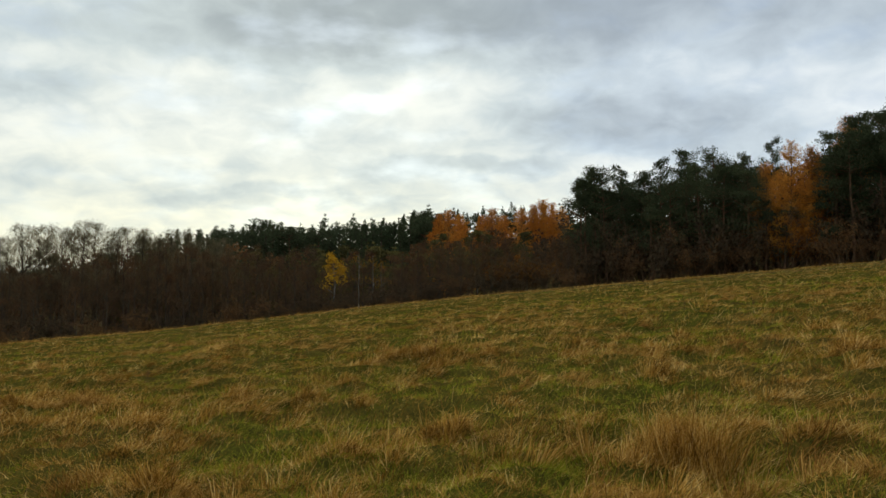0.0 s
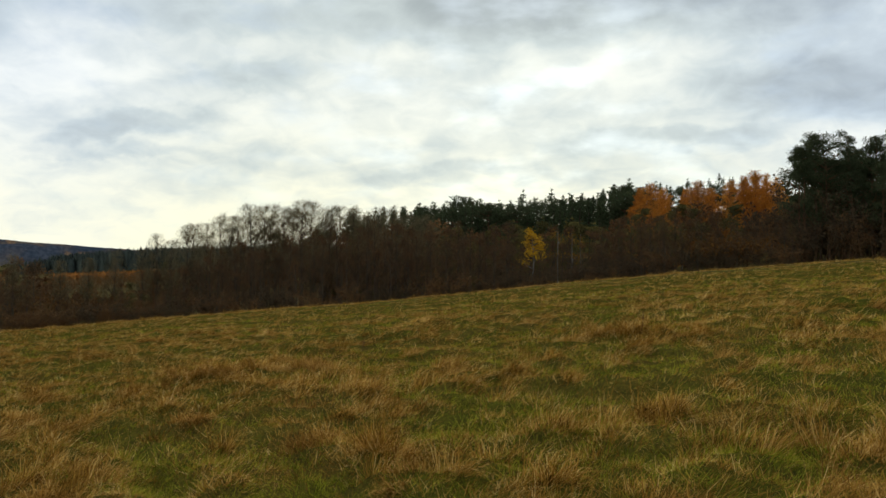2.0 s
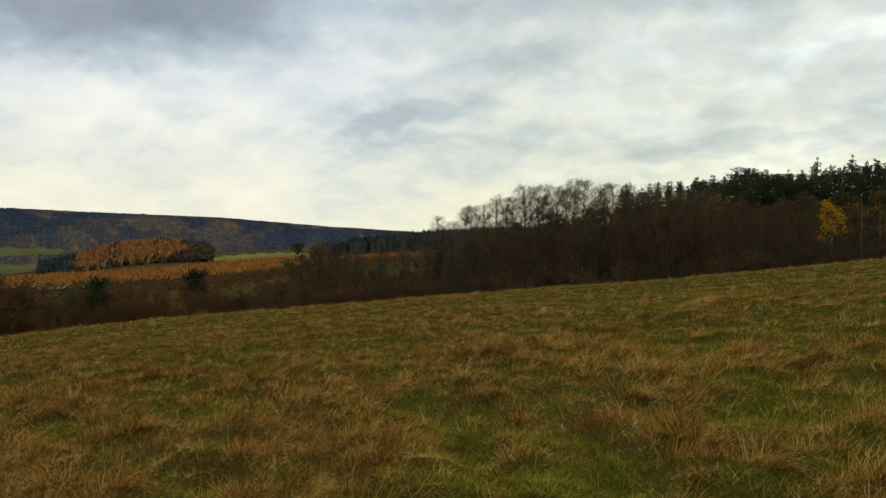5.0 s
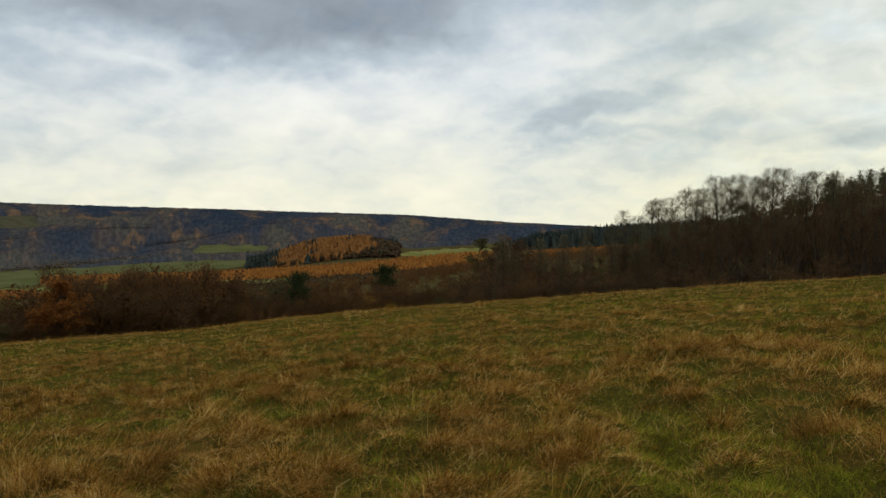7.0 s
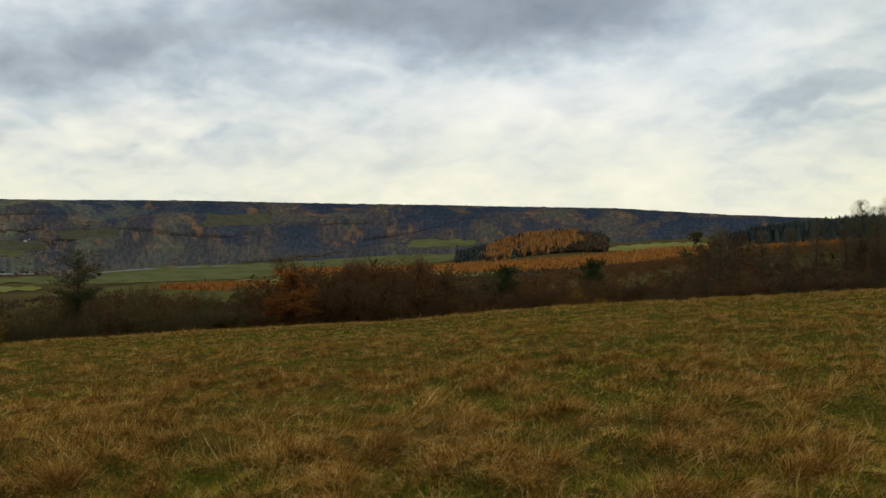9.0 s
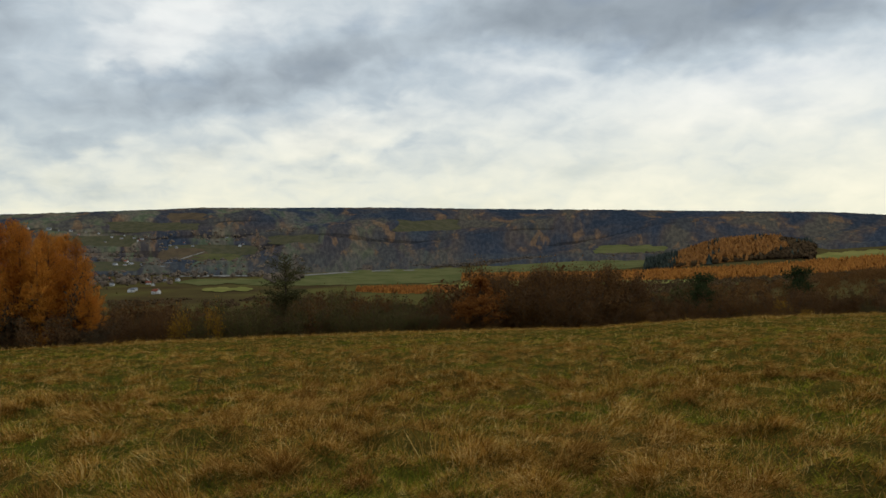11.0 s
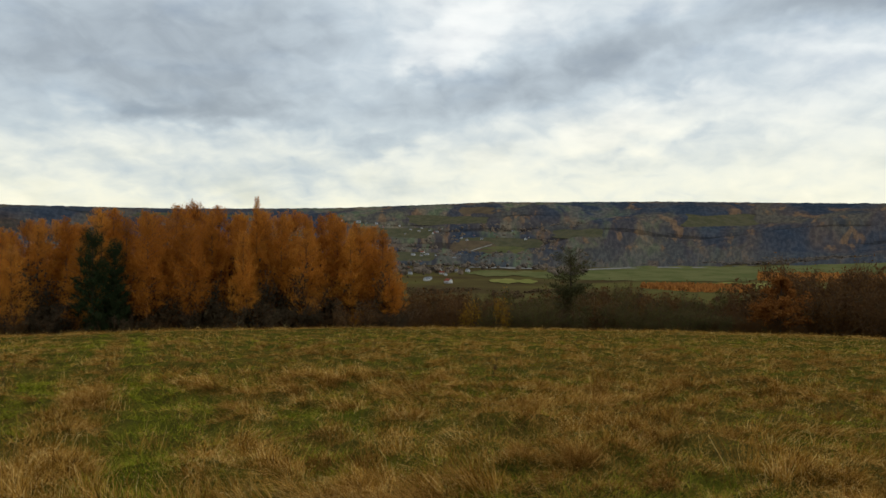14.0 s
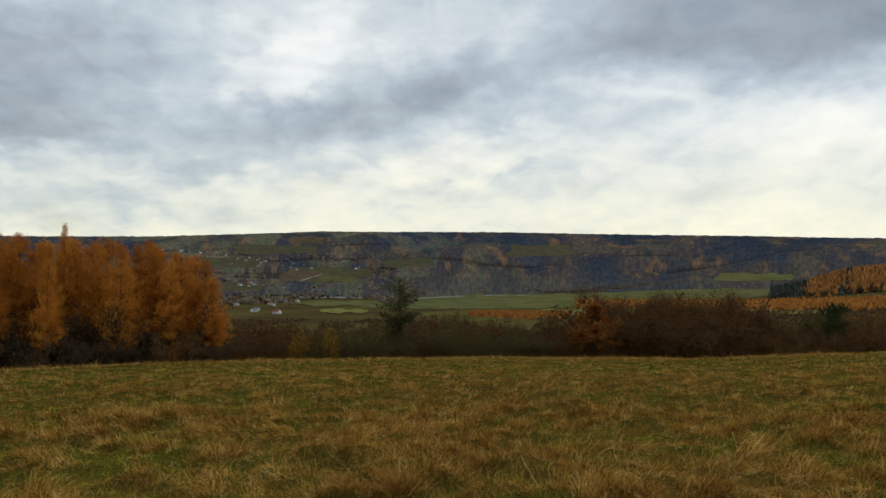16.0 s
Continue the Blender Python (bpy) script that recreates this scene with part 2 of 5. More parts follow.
M_RUST = foliage("rust_leaves", ((0.0, (0.15, 0.054, 0.016)), (0.5, (0.24, 0.092, 0.023)), (1.0, (0.33, 0.135, 0.032))), 0.1, 0.7)
M_YELLOW = foliage("yellow_leaves", ((0.0, (0.30, 0.15, 0.012)), (0.5, (0.52, 0.29, 0.020)), (1.0, (0.68, 0.43, 0.040))), 0.1, 0.8)
M_OLIVE = foliage("olive_leaves", ((0.0, (0.055, 0.046, 0.022)), (0.5, (0.090, 0.074, 0.028)), (1.0, (0.14, 0.11, 0.036))), 0.1, 0.5)
M_RUSSETLEAF = foliage("russet_leaves", ((0.0, (0.075, 0.034, 0.012)), (0.5, (0.13, 0.060, 0.016)), (1.0, (0.20, 0.095, 0.024))), 0.1, 0.6)
M_YELLOWBROWN = foliage("golden_leaves", ((0.0, (0.16, 0.080, 0.012)), (0.5, (0.27, 0.14, 0.018)), (1.0, (0.40, 0.22, 0.028))), 0.1, 0.8)
M_CONIFEROLIVE = foliage("olive_needles", ((0.0, (0.050, 0.048, 0.022)), (0.5, (0.080, 0.074, 0.030)), (1.0, (0.12, 0.105, 0.040))), 0.08, 0.6)
# leaf colour lowered to stand in for the shaded inside of the woods
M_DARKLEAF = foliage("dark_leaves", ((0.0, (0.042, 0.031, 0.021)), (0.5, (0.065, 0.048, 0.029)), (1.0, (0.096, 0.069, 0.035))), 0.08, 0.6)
M_DARKOLIVE = foliage("dark_olive_leaves", ((0.0, (0.059, 0.054, 0.022)), (0.5, (0.095, 0.083, 0.030)), (1.0, (0.141, 0.117, 0.037))), 0.1, 0.5)
M_TWIG = bark("twig_bark", (0.086, 0.048, 0.026), (0.144, 0.082, 0.042), 3.0)
M_BARK = bark("dark_bark", (0.045, 0.032, 0.024), (0.10, 0.072, 0.050))
M_LARCHBARK = bark("larch_bark", (0.10, 0.055, 0.030), (0.20, 0.11, 0.055))
M_PINEBARK = bark("pine_bark", (0.060, 0.036, 0.024), (0.17, 0.090, 0.048))
M_BIRCH = bark("birch_bark", (0.24, 0.22, 0.19), (0.10, 0.085, 0.07), 4.0)
M_PALETWIG = bark("alder_twig_bark", (0.120, 0.094, 0.052), (0.200, 0.160, 0.086), 3.0)
FAR_HILL = material("hazed_hill_woods", hazed_hill_wood)
FAR_BARE = foliage("bare_woods", ((0.0, (0.083, 0.073, 0.065)), (0.5, (0.120, 0.099, 0.081)), (1.0, (0.159, 0.120, 0.086))), 0.20, 0.40, 0.005, thin=0.0)
# the blue in this conifer colour stands in for distance haze
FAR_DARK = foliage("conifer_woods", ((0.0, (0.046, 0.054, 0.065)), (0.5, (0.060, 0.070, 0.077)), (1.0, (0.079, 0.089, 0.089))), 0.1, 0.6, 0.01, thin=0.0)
FAR_PINE = foliage("valley_pines", ((0.0, (0.025, 0.033, 0.031)), (0.5, (0.037, 0.046, 0.040)), (1.0, (0.054, 0.064, 0.050))), 0.1, 0.6, 0.02, thin=0.0)
FAR_SCRUB = foliage("brown_scrub", ((0.0, (0.065, 0.044, 0.024)), (0.5, (0.095, 0.062, 0.032)), (1.0, (0.13, 0.084, 0.036))), 0.2, 0.6, 0.02, thin=0.0)
FAR_THORN = foliage("dark_scrub", ((0.0, (0.049, 0.033, 0.019)), (0.5, (0.072, 0.046, 0.025)), (1.0, (0.104, 0.066, 0.031))), 0.3, 0.5, 0.03, thin=0.0)
FAR_SPURGOLD = foliage("spur_larch_woods", ((0.0, (0.170, 0.080, 0.031)), (0.5, (0.250, 0.112, 0.036)), (1.0, (0.340, 0.150, 0.042))), 0.10, 0.5, 0.02, thin=0.0)
FAR_GOLD = foliage("golden_woods", ((0.0, (0.185, 0.073, 0.024)), (0.5, (0.293, 0.117, 0.029)), (1.0, (0.413, 0.173, 0.037))), 0.10, 0.6, 0.01, thin=0.0)


def plain(name, color, rough=0.8, vary=0.25, scale=1.2):
    def build(g):
        n = g.noise(position(g), scale, 5.0, 0.6)
        dark = tuple(c * (1 - vary) for c in color)
        return g.mix(g.smooth(n, 0.35, 0.65), dark, color), rough, (n, 0.15, 0.02)
    return material(name, build)


def field_material(name, a, b, scale=0.012):
    def build(g):
        n = g.noise(g.vec("MULTIPLY", position(g), (1.0, 2.2, 1.0)), scale, 6.0, 0.6)
        f = g.noise(position(g), 0.15, 3.0, 0.6)
        c = g.mix(g.smooth(n, 0.38, 0.62), a, b)
        return g.mix(g.smooth(f, 0.4, 0.7, 0.0, 0.35), c, (0.11, 0.085, 0.025)), 0.95, None
    return material(name, build)


M_FIELD = field_material("green_field", (0.086, 0.096, 0.035), (0.126, 0.124, 0.050))
M_HILLFIELD = field_material("hill_grass", (0.056, 0.058, 0.034), (0.082, 0.074, 0.046), 0.02)
M_PALE = field_material("pale_field", (0.16, 0.16, 0.045), (0.23, 0.205, 0.065))
M_OLIVEFIELD = field_material("olive_field", (0.072, 0.078, 0.032), (0.105, 0.100, 0.042))
M_PLOUGH = field_material("brown_field", (0.074, 0.054, 0.038), (0.105, 0.074, 0.048))
M_RIVER = plain("pale_gravel", (0.22, 0.205, 0.18), 0.7, 0.3, 0.05)
M_WHITE = plain("white_render", (0.50, 0.50, 0.49), 0.8, 0.12)
M_CREAM = plain("cream_render", (0.36, 0.31, 0.24), 0.8, 0.15)
M_REDROOF = plain("red_roof_tiles", (0.28, 0.09, 0.06), 0.7)
M_GREYROOF = plain("grey_roof_sheets", (0.20, 0.21, 0.23), 0.5)
M_PANE = plain("window_glass", (0.03, 0.035, 0.04), 0.15, 0.1)

# ---- the lie of the land ----
EDGE_EL = ((-180, -0.2), (-120, 4.2), (-83, 5.0), (-50, 4.0), (-29.5, 2.74), (-8.8, 1.0), (0, 0.15), (7.5, -0.7), (19, -2.0), (29, -2.8),
           (42, -3.9), (55, -4.8), (66, -5.8), (77, -6.1), (90, -6.3), (105, -6.4), (126, -6.42), (150, -4.2), (180, -0.2))
EDGE_R = ((-180, 90), (-30, 88), (0, 80), (30, 72), (60, 66), (90, 64), (100, 62), (126, 60), (180, 90))
CREST_EL = ((20, 1.3), (36, 1.35), (42, 1.7), (50, 2.3), (63, 2.68), (80, 2.97), (93, 2.88), (104, 2.3), (115, 2.02), (126, 1.98), (150, 1.9))


def table(rows, v):
    return np.interp(v, [a for a, b in rows], [b for a, b in rows])


def swell(x, y, k):
    """Smooth pseudo-random relief between about -1 and 1."""
    return (np.sin(x * k + 1.3 * np.sin(y * k * 0.7 + 0.5)) + np.sin(y * k * 1.27 + 1.7 * np.sin(x * k * 0.9 + 2.1)) + np.sin((x + y) * k * 2.1 + 0.8)) / 3


def step(v, lo, hi):
    """A smooth step from 0 at lo to 1 at hi, whichever is the larger."""
    t = np.clip((v - lo) / (hi - lo), 0, 1)
    return t * t * (3 - 2 * t)


def hashed(i, j, k):
    v = np.sin(i * 127.1 + j * 311.7 + k * 74.7) * 43758.5453
    return v - np.floor(v)


def mounds(x, y, cell, k):
    """Rounded tussock mounds, one to a jittered cell, between 0 and 1."""
    ix, iy = np.floor(x / cell), np.floor(y / cell)
    out = np.zeros_like(x)
    for di in (-1, 0, 1):
        for dj in (-1, 0, 1):
            i, j = ix + di, iy + dj
            cx, cy = (i + hashed(i, j, k)) * cell, (j + hashed(i, j, k + 1)) * cell
            rad = cell * (0.34 + 0.42 * hashed(i, j, k + 2))
            d2 = ((x - cx) ** 2 + (y - cy) ** 2) / rad ** 2
            out = np.maximum(out, (0.35 + 0.65 * hashed(i, j, k + 3)) * np.clip(1 - d2, 0, 1) ** 0.7 * (hashed(i, j, k + 4) < 0.8))
    return out


def hummocks(x, y):
    """Tussocks and hollows of the meadow."""
    x, y = np.asarray(x, float), np.asarray(y, float)
    return 0.11 * swell(y + 3, x, 2.6) * swell(x, y - 8, 1.1) + 0.17 * mounds(x, y, 0.85, 1.0) + 0.10 * mounds(x, y, 0.43, 9.0) - 0.06


def height(x, y):
    x, y = np.asarray(x, float), np.asarray(y, float)
    r = np.hypot(x, y)
    az = np.degrees(np.arctan2(-x, y))
    R = table(EDGE_R, az)
    rise = EYE / R + np.tan(np.radians(table(EDGE_EL, az))) - np.interp(az, (-10, 5, 40, 60), (0.0042, 0.0030, 0.0020, 0.0004))
    ze = rise * R
    z_in = rise * r + (0.07 * swell(x, y, 0.55) + hummocks(x, y) * (1 - step(r, 40, 70))) * step(r, 2, 6)
    dr = r - R
    lip = ze + np.interp(dr, (0, 12, 35, 120), (0, -1.8, -5.0, -9.0))
    up_ = step(az, 6, -9)
    far_f = np.interp(r, (200, 600, 900, 1150, 2000, 4000, 6000), (0, -7, -6, 8, 20, 30, 30)) + 30 * up_
    k = step(r, 130, 300)
    wood = (ze + np.interp(dr, (0, 15, 40), (0, -1.4, -3.0)) * (1 - up_) + np.interp(dr, (0, 20, 100), (0, 0.6, 6.0)) * up_) * (1 - k) + far_f * k
    C = np.tan(np.radians(table(CREST_EL, az))) * 3500 - 11
    floor_ = np.interp(az, (60, 70, 80, 88, 100), (-42, -43, -50, -58, -60))
    u = np.interp(r, (200, 400, 700, 1000, 1750, 1950, 6000), (0.52, 0.74, 0.90, 1.0, 1.0, 0.85, 0.85)) * floor_
    rise_far = np.interp(r, (1750, 2100, 2600, 3050, 3500, 4300, 6000), (0, 0.16, 0.52, 0.82, 1.0, 0.98, 0.95))
    valley = u * (1 - rise_far) + C * rise_far
    valley = valley + 30 * swell(az * 30, r * 0.30, 0.0085) * step(r, 1800, 2300) * (1 - step(r, 3000, 3450))
    k = step(r, 90, 210)
    valley = lip * (1 - k) + valley * k
    v = step(az, 30, 76) * (1 - step(az, 150, 178))
    v = np.maximum(v, step(az, 14, 34) * (1 - step(az, 150, 178)) * step(r, 1500, 2700))
    z_out = wood * (1 - v) + valley * v
    knoll = 27 * np.exp(-(np.abs(az - 54.8) / 4.6) ** 3 - ((r - 1240) / 190) ** 2)
    return np.where(dr < 0, z_in, z_out + knoll)


def spot(az, r):
    """The point of the ground on a bearing, r metres away."""
    x, y = -r * math.sin(radians(az)), r * math.cos(radians(az))
    return Vector((x, y, float(height(x, y))))


def reach(az, el, start=100.0):
    """How far away the ground is met, looking out on a bearing at a height."""
    r = np.arange(start, 4600.0, 4.0)
    z = height(-r * math.sin(radians(az)), r * math.cos(radians(az)))
    over = z > EYE + r * math.tan(radians(el))
    return float(r[np.argmax(over)]) if over.any() else 4500.0


# ---- mesh helpers ----
def mesh(name, V, F, mats, smooth=False):
    V, F = np.asarray(V, np.float32), np.asarray(F, np.int32)
    k = F.shape[1]
    m = bpy.data.meshes.new(name)
    m.vertices.add(len(V))
    m.vertices.foreach_set("co", V.ravel())
    m.loops.add(F.size)
    m.loops.foreach_set("vertex_index", F.ravel())
    m.polygons.add(len(F))
    m.polygons.foreach_set("loop_start", np.arange(0, F.size, k, dtype=np.int32))
    if smooth:
        m.polygons.foreach_set("use_smooth", np.ones(len(F), bool))
    m.update(calc_edges=True)
    for a in mats if isinstance(mats, (list, tuple)) else [mats]:
        m.materials.append(a)
    return m


def part(name, VF, mat, parent=None, label="", smooth=False):
    ob = new(name, mesh(name, VF[0], VF[1], mat, smooth))
    if parent is not None:
        ob.parent = parent
    return tagged(ob, label)


def join(*pieces):
    V, F, n = [], [], 0
    for v, f in pieces:
        V.append(v)
        F.append(f + n)
        n += len(v)
    return np.concatenate(V), np.concatenate(F)


def unit(v):
    return v / np.maximum(np.linalg.norm(v, axis=-1, keepdims=True), 1e-9)


def tubes(P0, P1, R0, R1, k=5):
    """Tapered tubes between pairs of points, as triangles."""
    P0, P1 = np.asarray(P0, float), np.asarray(P1, float)
    n = len(P0)
    d = unit(P1 - P0)
    a = unit(np.cross(d, np.where(np.abs(d[:, 2:3]) < 0.9, [[0, 0, 1.0]], [[1.0, 0, 0]])))
    b = np.cross(d, a)
    ang = np.arange(k) * 2 * math.pi / k
    ring = a[:, None] * np.cos(ang)[None, :, None] + b[:, None] * np.sin(ang)[None, :, None]
    V = np.concatenate([P0[:, None] + ring * np.asarray(R0)[:, None, None], P1[:, None] + ring * np.asarray(R1)[:, None, None]], 1)
    i, j = np.arange(k), (np.arange(k) + 1) % k
    f = np.concatenate([np.stack([i, j, k + j], 1), np.stack([i, k + j, k + i], 1)])
    F = (np.arange(n) * 2 * k)[:, None, None] + f[None]
    return V.reshape(-1, 3), F.reshape(-1, 3)


def leaves(C, D, L, W, rng, small=False):
    """Small pointed leaves or sprays from C along D; small ones are single triangles."""
    D = unit(D)
    side = unit(np.cross(D, rng.normal(size=D.shape))) * (W / 2)[:, None]
    if small:
        V = np.stack([C - side, C + side, C + D * L[:, None]], 1)
        return V.reshape(-1, 3), np.arange(len(C) * 3).reshape(-1, 3)
    nrm = np.cross(D, side) * 0.6
    mid = C + D * (L * 0.45)[:, None] + nrm
    V = np.stack([C, mid + side, C + D * L[:, None], mid - side], 1)
    F = (np.arange(len(C)) * 4)[:, None, None] + np.array([[0, 1, 2], [0, 2, 3]])[None]
    return V.reshape(-1, 3), F.reshape(-1, 3)


def stem(points, radii, k=7):
    """One bent, tapered trunk with shared rings."""
    P, n = np.asarray(points, float), len(points)
    ang = np.arange(k) * 2 * math.pi / k
    ring = np.stack([np.cos(ang), np.sin(ang), 0 * ang], 1)
    V = (P[:, None] + ring[None] * np.asarray(radii)[:, None, None]).reshape(-1, 3)
    F = []
    for s in range(n - 1):
        for i in range(k):
            j = (i + 1) % k
            F += [(s * k + i, s * k + j, s * k + k + j), (s * k + i, s * k + k + j, s * k + k + i)]
    return V, np.array(F)


# ---- trees ----
def thing(name, label, category, group="", kind=""):
    ob = new(name)
    ob.empty_display_size = 0.3
    return tagged(ob, label, category, group, kind)


def trunk_line(rng, H, r0, lean=0.02, n=9):
    u = np.linspace(0, 1, n)
    wob = np.cumsum(rng.normal(0, lean * H / n, (n, 2)), 0) * (u > 0)[:, None]
    return np.column_stack([wob, u * H - 0.5 * (u == 0)]), r0 * (1 - u) ** 0.85 + 0.012


def at_height(line, z):
    return np.stack([np.interp(z, line[:, 2], line[:, i]) for i in (0, 1)] + [z], -1)


def conifer(name, label, rng, H, width, n_br, n_leaf, mat, bark_mat, low=0.06, droop=-0.15, lift=0.35, size=(0.16, 0.32), full=0.75, slim=0.34, feather=0.0):
    """Larch or spruce: a straight stem, whorls of branches and sprays of needles on them."""
    root = thing(name, label, "tree")
    line, rad = trunk_line(rng, H * 0.985, H * 0.014)
    u = low + (0.985 - low) * np.concatenate([rng.random(n_br - n_br // 5) ** 0.9, rng.uniform(0.8, 1.0, n_br // 5)])
    base = at_height(line, u * H)
    a = rng.random(n_br) * 2 * math.pi
    belly = np.clip((u - low) / 0.10, 0.75, 1)
    ln = (width * (1 - u) ** full * belly + 0.12) * rng.uniform(0.65, 1.12, n_br)
    out = np.stack([np.cos(a), np.sin(a), np.zeros(n_br)], 1)
    slope = droop * (1 - u) + lift * u ** 2
    mid = base + out * (ln * 0.55)[:, None] + np.stack([0 * a, 0 * a, ln * 0.55 * slope], 1)
    tip = mid + out * (ln * 0.45)[:, None] + np.stack([0 * a, 0 * a, ln * 0.45 * (slope + 0.25)], 1)
    wood = join(stem(line, rad), tubes(base, mid, ln * 0.012 + 0.008, ln * 0.008 + 0.005, 3), tubes(mid, tip, ln * 0.008 + 0.005, ln * 0 + 0.004, 3))
    part("trunk", wood, bark_mat, root)
    pick = rng.choice(n_br, n_leaf, p=(ln + 0.25) ** 1.2 / ((ln + 0.25) ** 1.2).sum())
    t = rng.uniform(0.03, 1.04, n_leaf) ** 0.8
    c = np.where((t < 0.55)[:, None], base[pick] + (mid - base)[pick] * (t / 0.55)[:, None], mid[pick] + (tip - mid)[pick] * ((t - 0.55) / 0.45)[:, None])
    spread = (ln[pick] * (0.10 + 0.07 * feather) + 0.06)[:, None] * (1.15 - t)[:, None] ** 0.5
    c = c + rng.normal(size=c.shape) * spread * (1.0, 1.0, 0.8)
    dirn = out[pick] * (0.7 - 0.3 * feather) + rng.normal(size=c.shape) * (0.6 - 0.2 * feather) + np.array([[0, 0, droop * 1.2 + 0.25 + 0.6 * feather]])
    dirn[:, 2] += 1.6 * u[pick] ** 6
    L = rng.uniform(*size, n_leaf) * (0.32 + 0.68 * np.clip((1 - u[pick]) * 2.2, 0, 1))
    part("crown", leaves(c, dirn, L, L * slim, rng, True), mat, root)
    return root


def pine(name, label, rng, H, n_clump, n_leaf, bare=0.45, width=2.6, size=(0.22, 0.42), mat=None):
    root = thing(name, label, "tree")
    line, rad = trunk_line(rng, H, H * 0.014, 0.05)
    u = bare + (1.0 - bare) * rng.random(n_clump) ** 0.75
    base = at_height(line, u * H * 0.97)
    a = rng.random(n_clump) * 2 * math.pi
    rel = (u - bare) / (1 - bare)
    ln = width * np.sqrt(np.clip(1 - ((rel - 0.38) / 0.66) ** 2, 0.06, 1)) * rng.uniform(0.35, 1.15, n_clump)
    tip = base + np.stack([np.cos(a) * ln, np.sin(a) * ln, ln * rng.uniform(0.1, 0.55, n_clump)], 1)
    dead = rng.random(7)
    db = at_height(line, (0.15 + dead * 0.35) * H)
    da = rng.random(7) * 6.28
    dt = db + np.stack([np.cos(da), np.sin(da), 0 * da - 0.1], 1) * rng.uniform(0.6, 1.6, 7)[:, None]
    part("trunk", join(stem(line, rad), tubes(base, tip, ln * 0.02 + 0.02, ln * 0 + 0.012, 4), tubes(db, dt, 0 * da + 0.025, 0 * da + 0.008, 3)), M_PINEBARK, root)
    pick = rng.integers(0, n_clump, n_leaf)
    t = rng.uniform(0.45, 1.05, n_leaf)[:, None]
    off = np.clip(rng.normal(size=(n_leaf, 3)), -1.5, 1.5) * (0.14 * ln[pick] + 0.20)[:, None] * (1, 1, 0.5)
    c = base[pick] * (1 - t) + tip[pick] * t + off
    L = rng.uniform(*size, n_leaf)
    part("crown", leaves(c, unit(off) + rng.normal(size=off.shape) * 0.5 + (0, 0, 0.35), L, L * 0.4, rng), mat or M_PINE, root)
    return root


def branch_out(rng, p, dirs, L, R, per, levels, shrink=0.62, spread=0.62, up=0.18, thin=0.55):
    """Forking limbs, level by level."""
    P0, P1, R0, R1 = [], [], [], []
    ends = []
    for _ in range(levels):
        q = p + dirs * L[:, None]
        P0.append(p), P1.append(q), R0.append(R), R1.append(R * 0.6)
        ends.append((p, q))
        n = len(p)
        rep = np.repeat(np.arange(n), per)
        t = rng.uniform(0.35, 1.0, len(rep))
        np_ = p[rep] + (q - p)[rep] * t[:, None]
        nd = unit(dirs[rep] + rng.normal(size=(len(rep), 3)) * spread + (0, 0, up))
        L = L[rep] * shrink * rng.uniform(0.7, 1.2, len(rep))
        R = np.maximum(R[rep] * thin, 0.006)
        p, dirs = np_, nd
    return tuple(np.concatenate(v) for v in (P0, P1, R0, R1)), ends


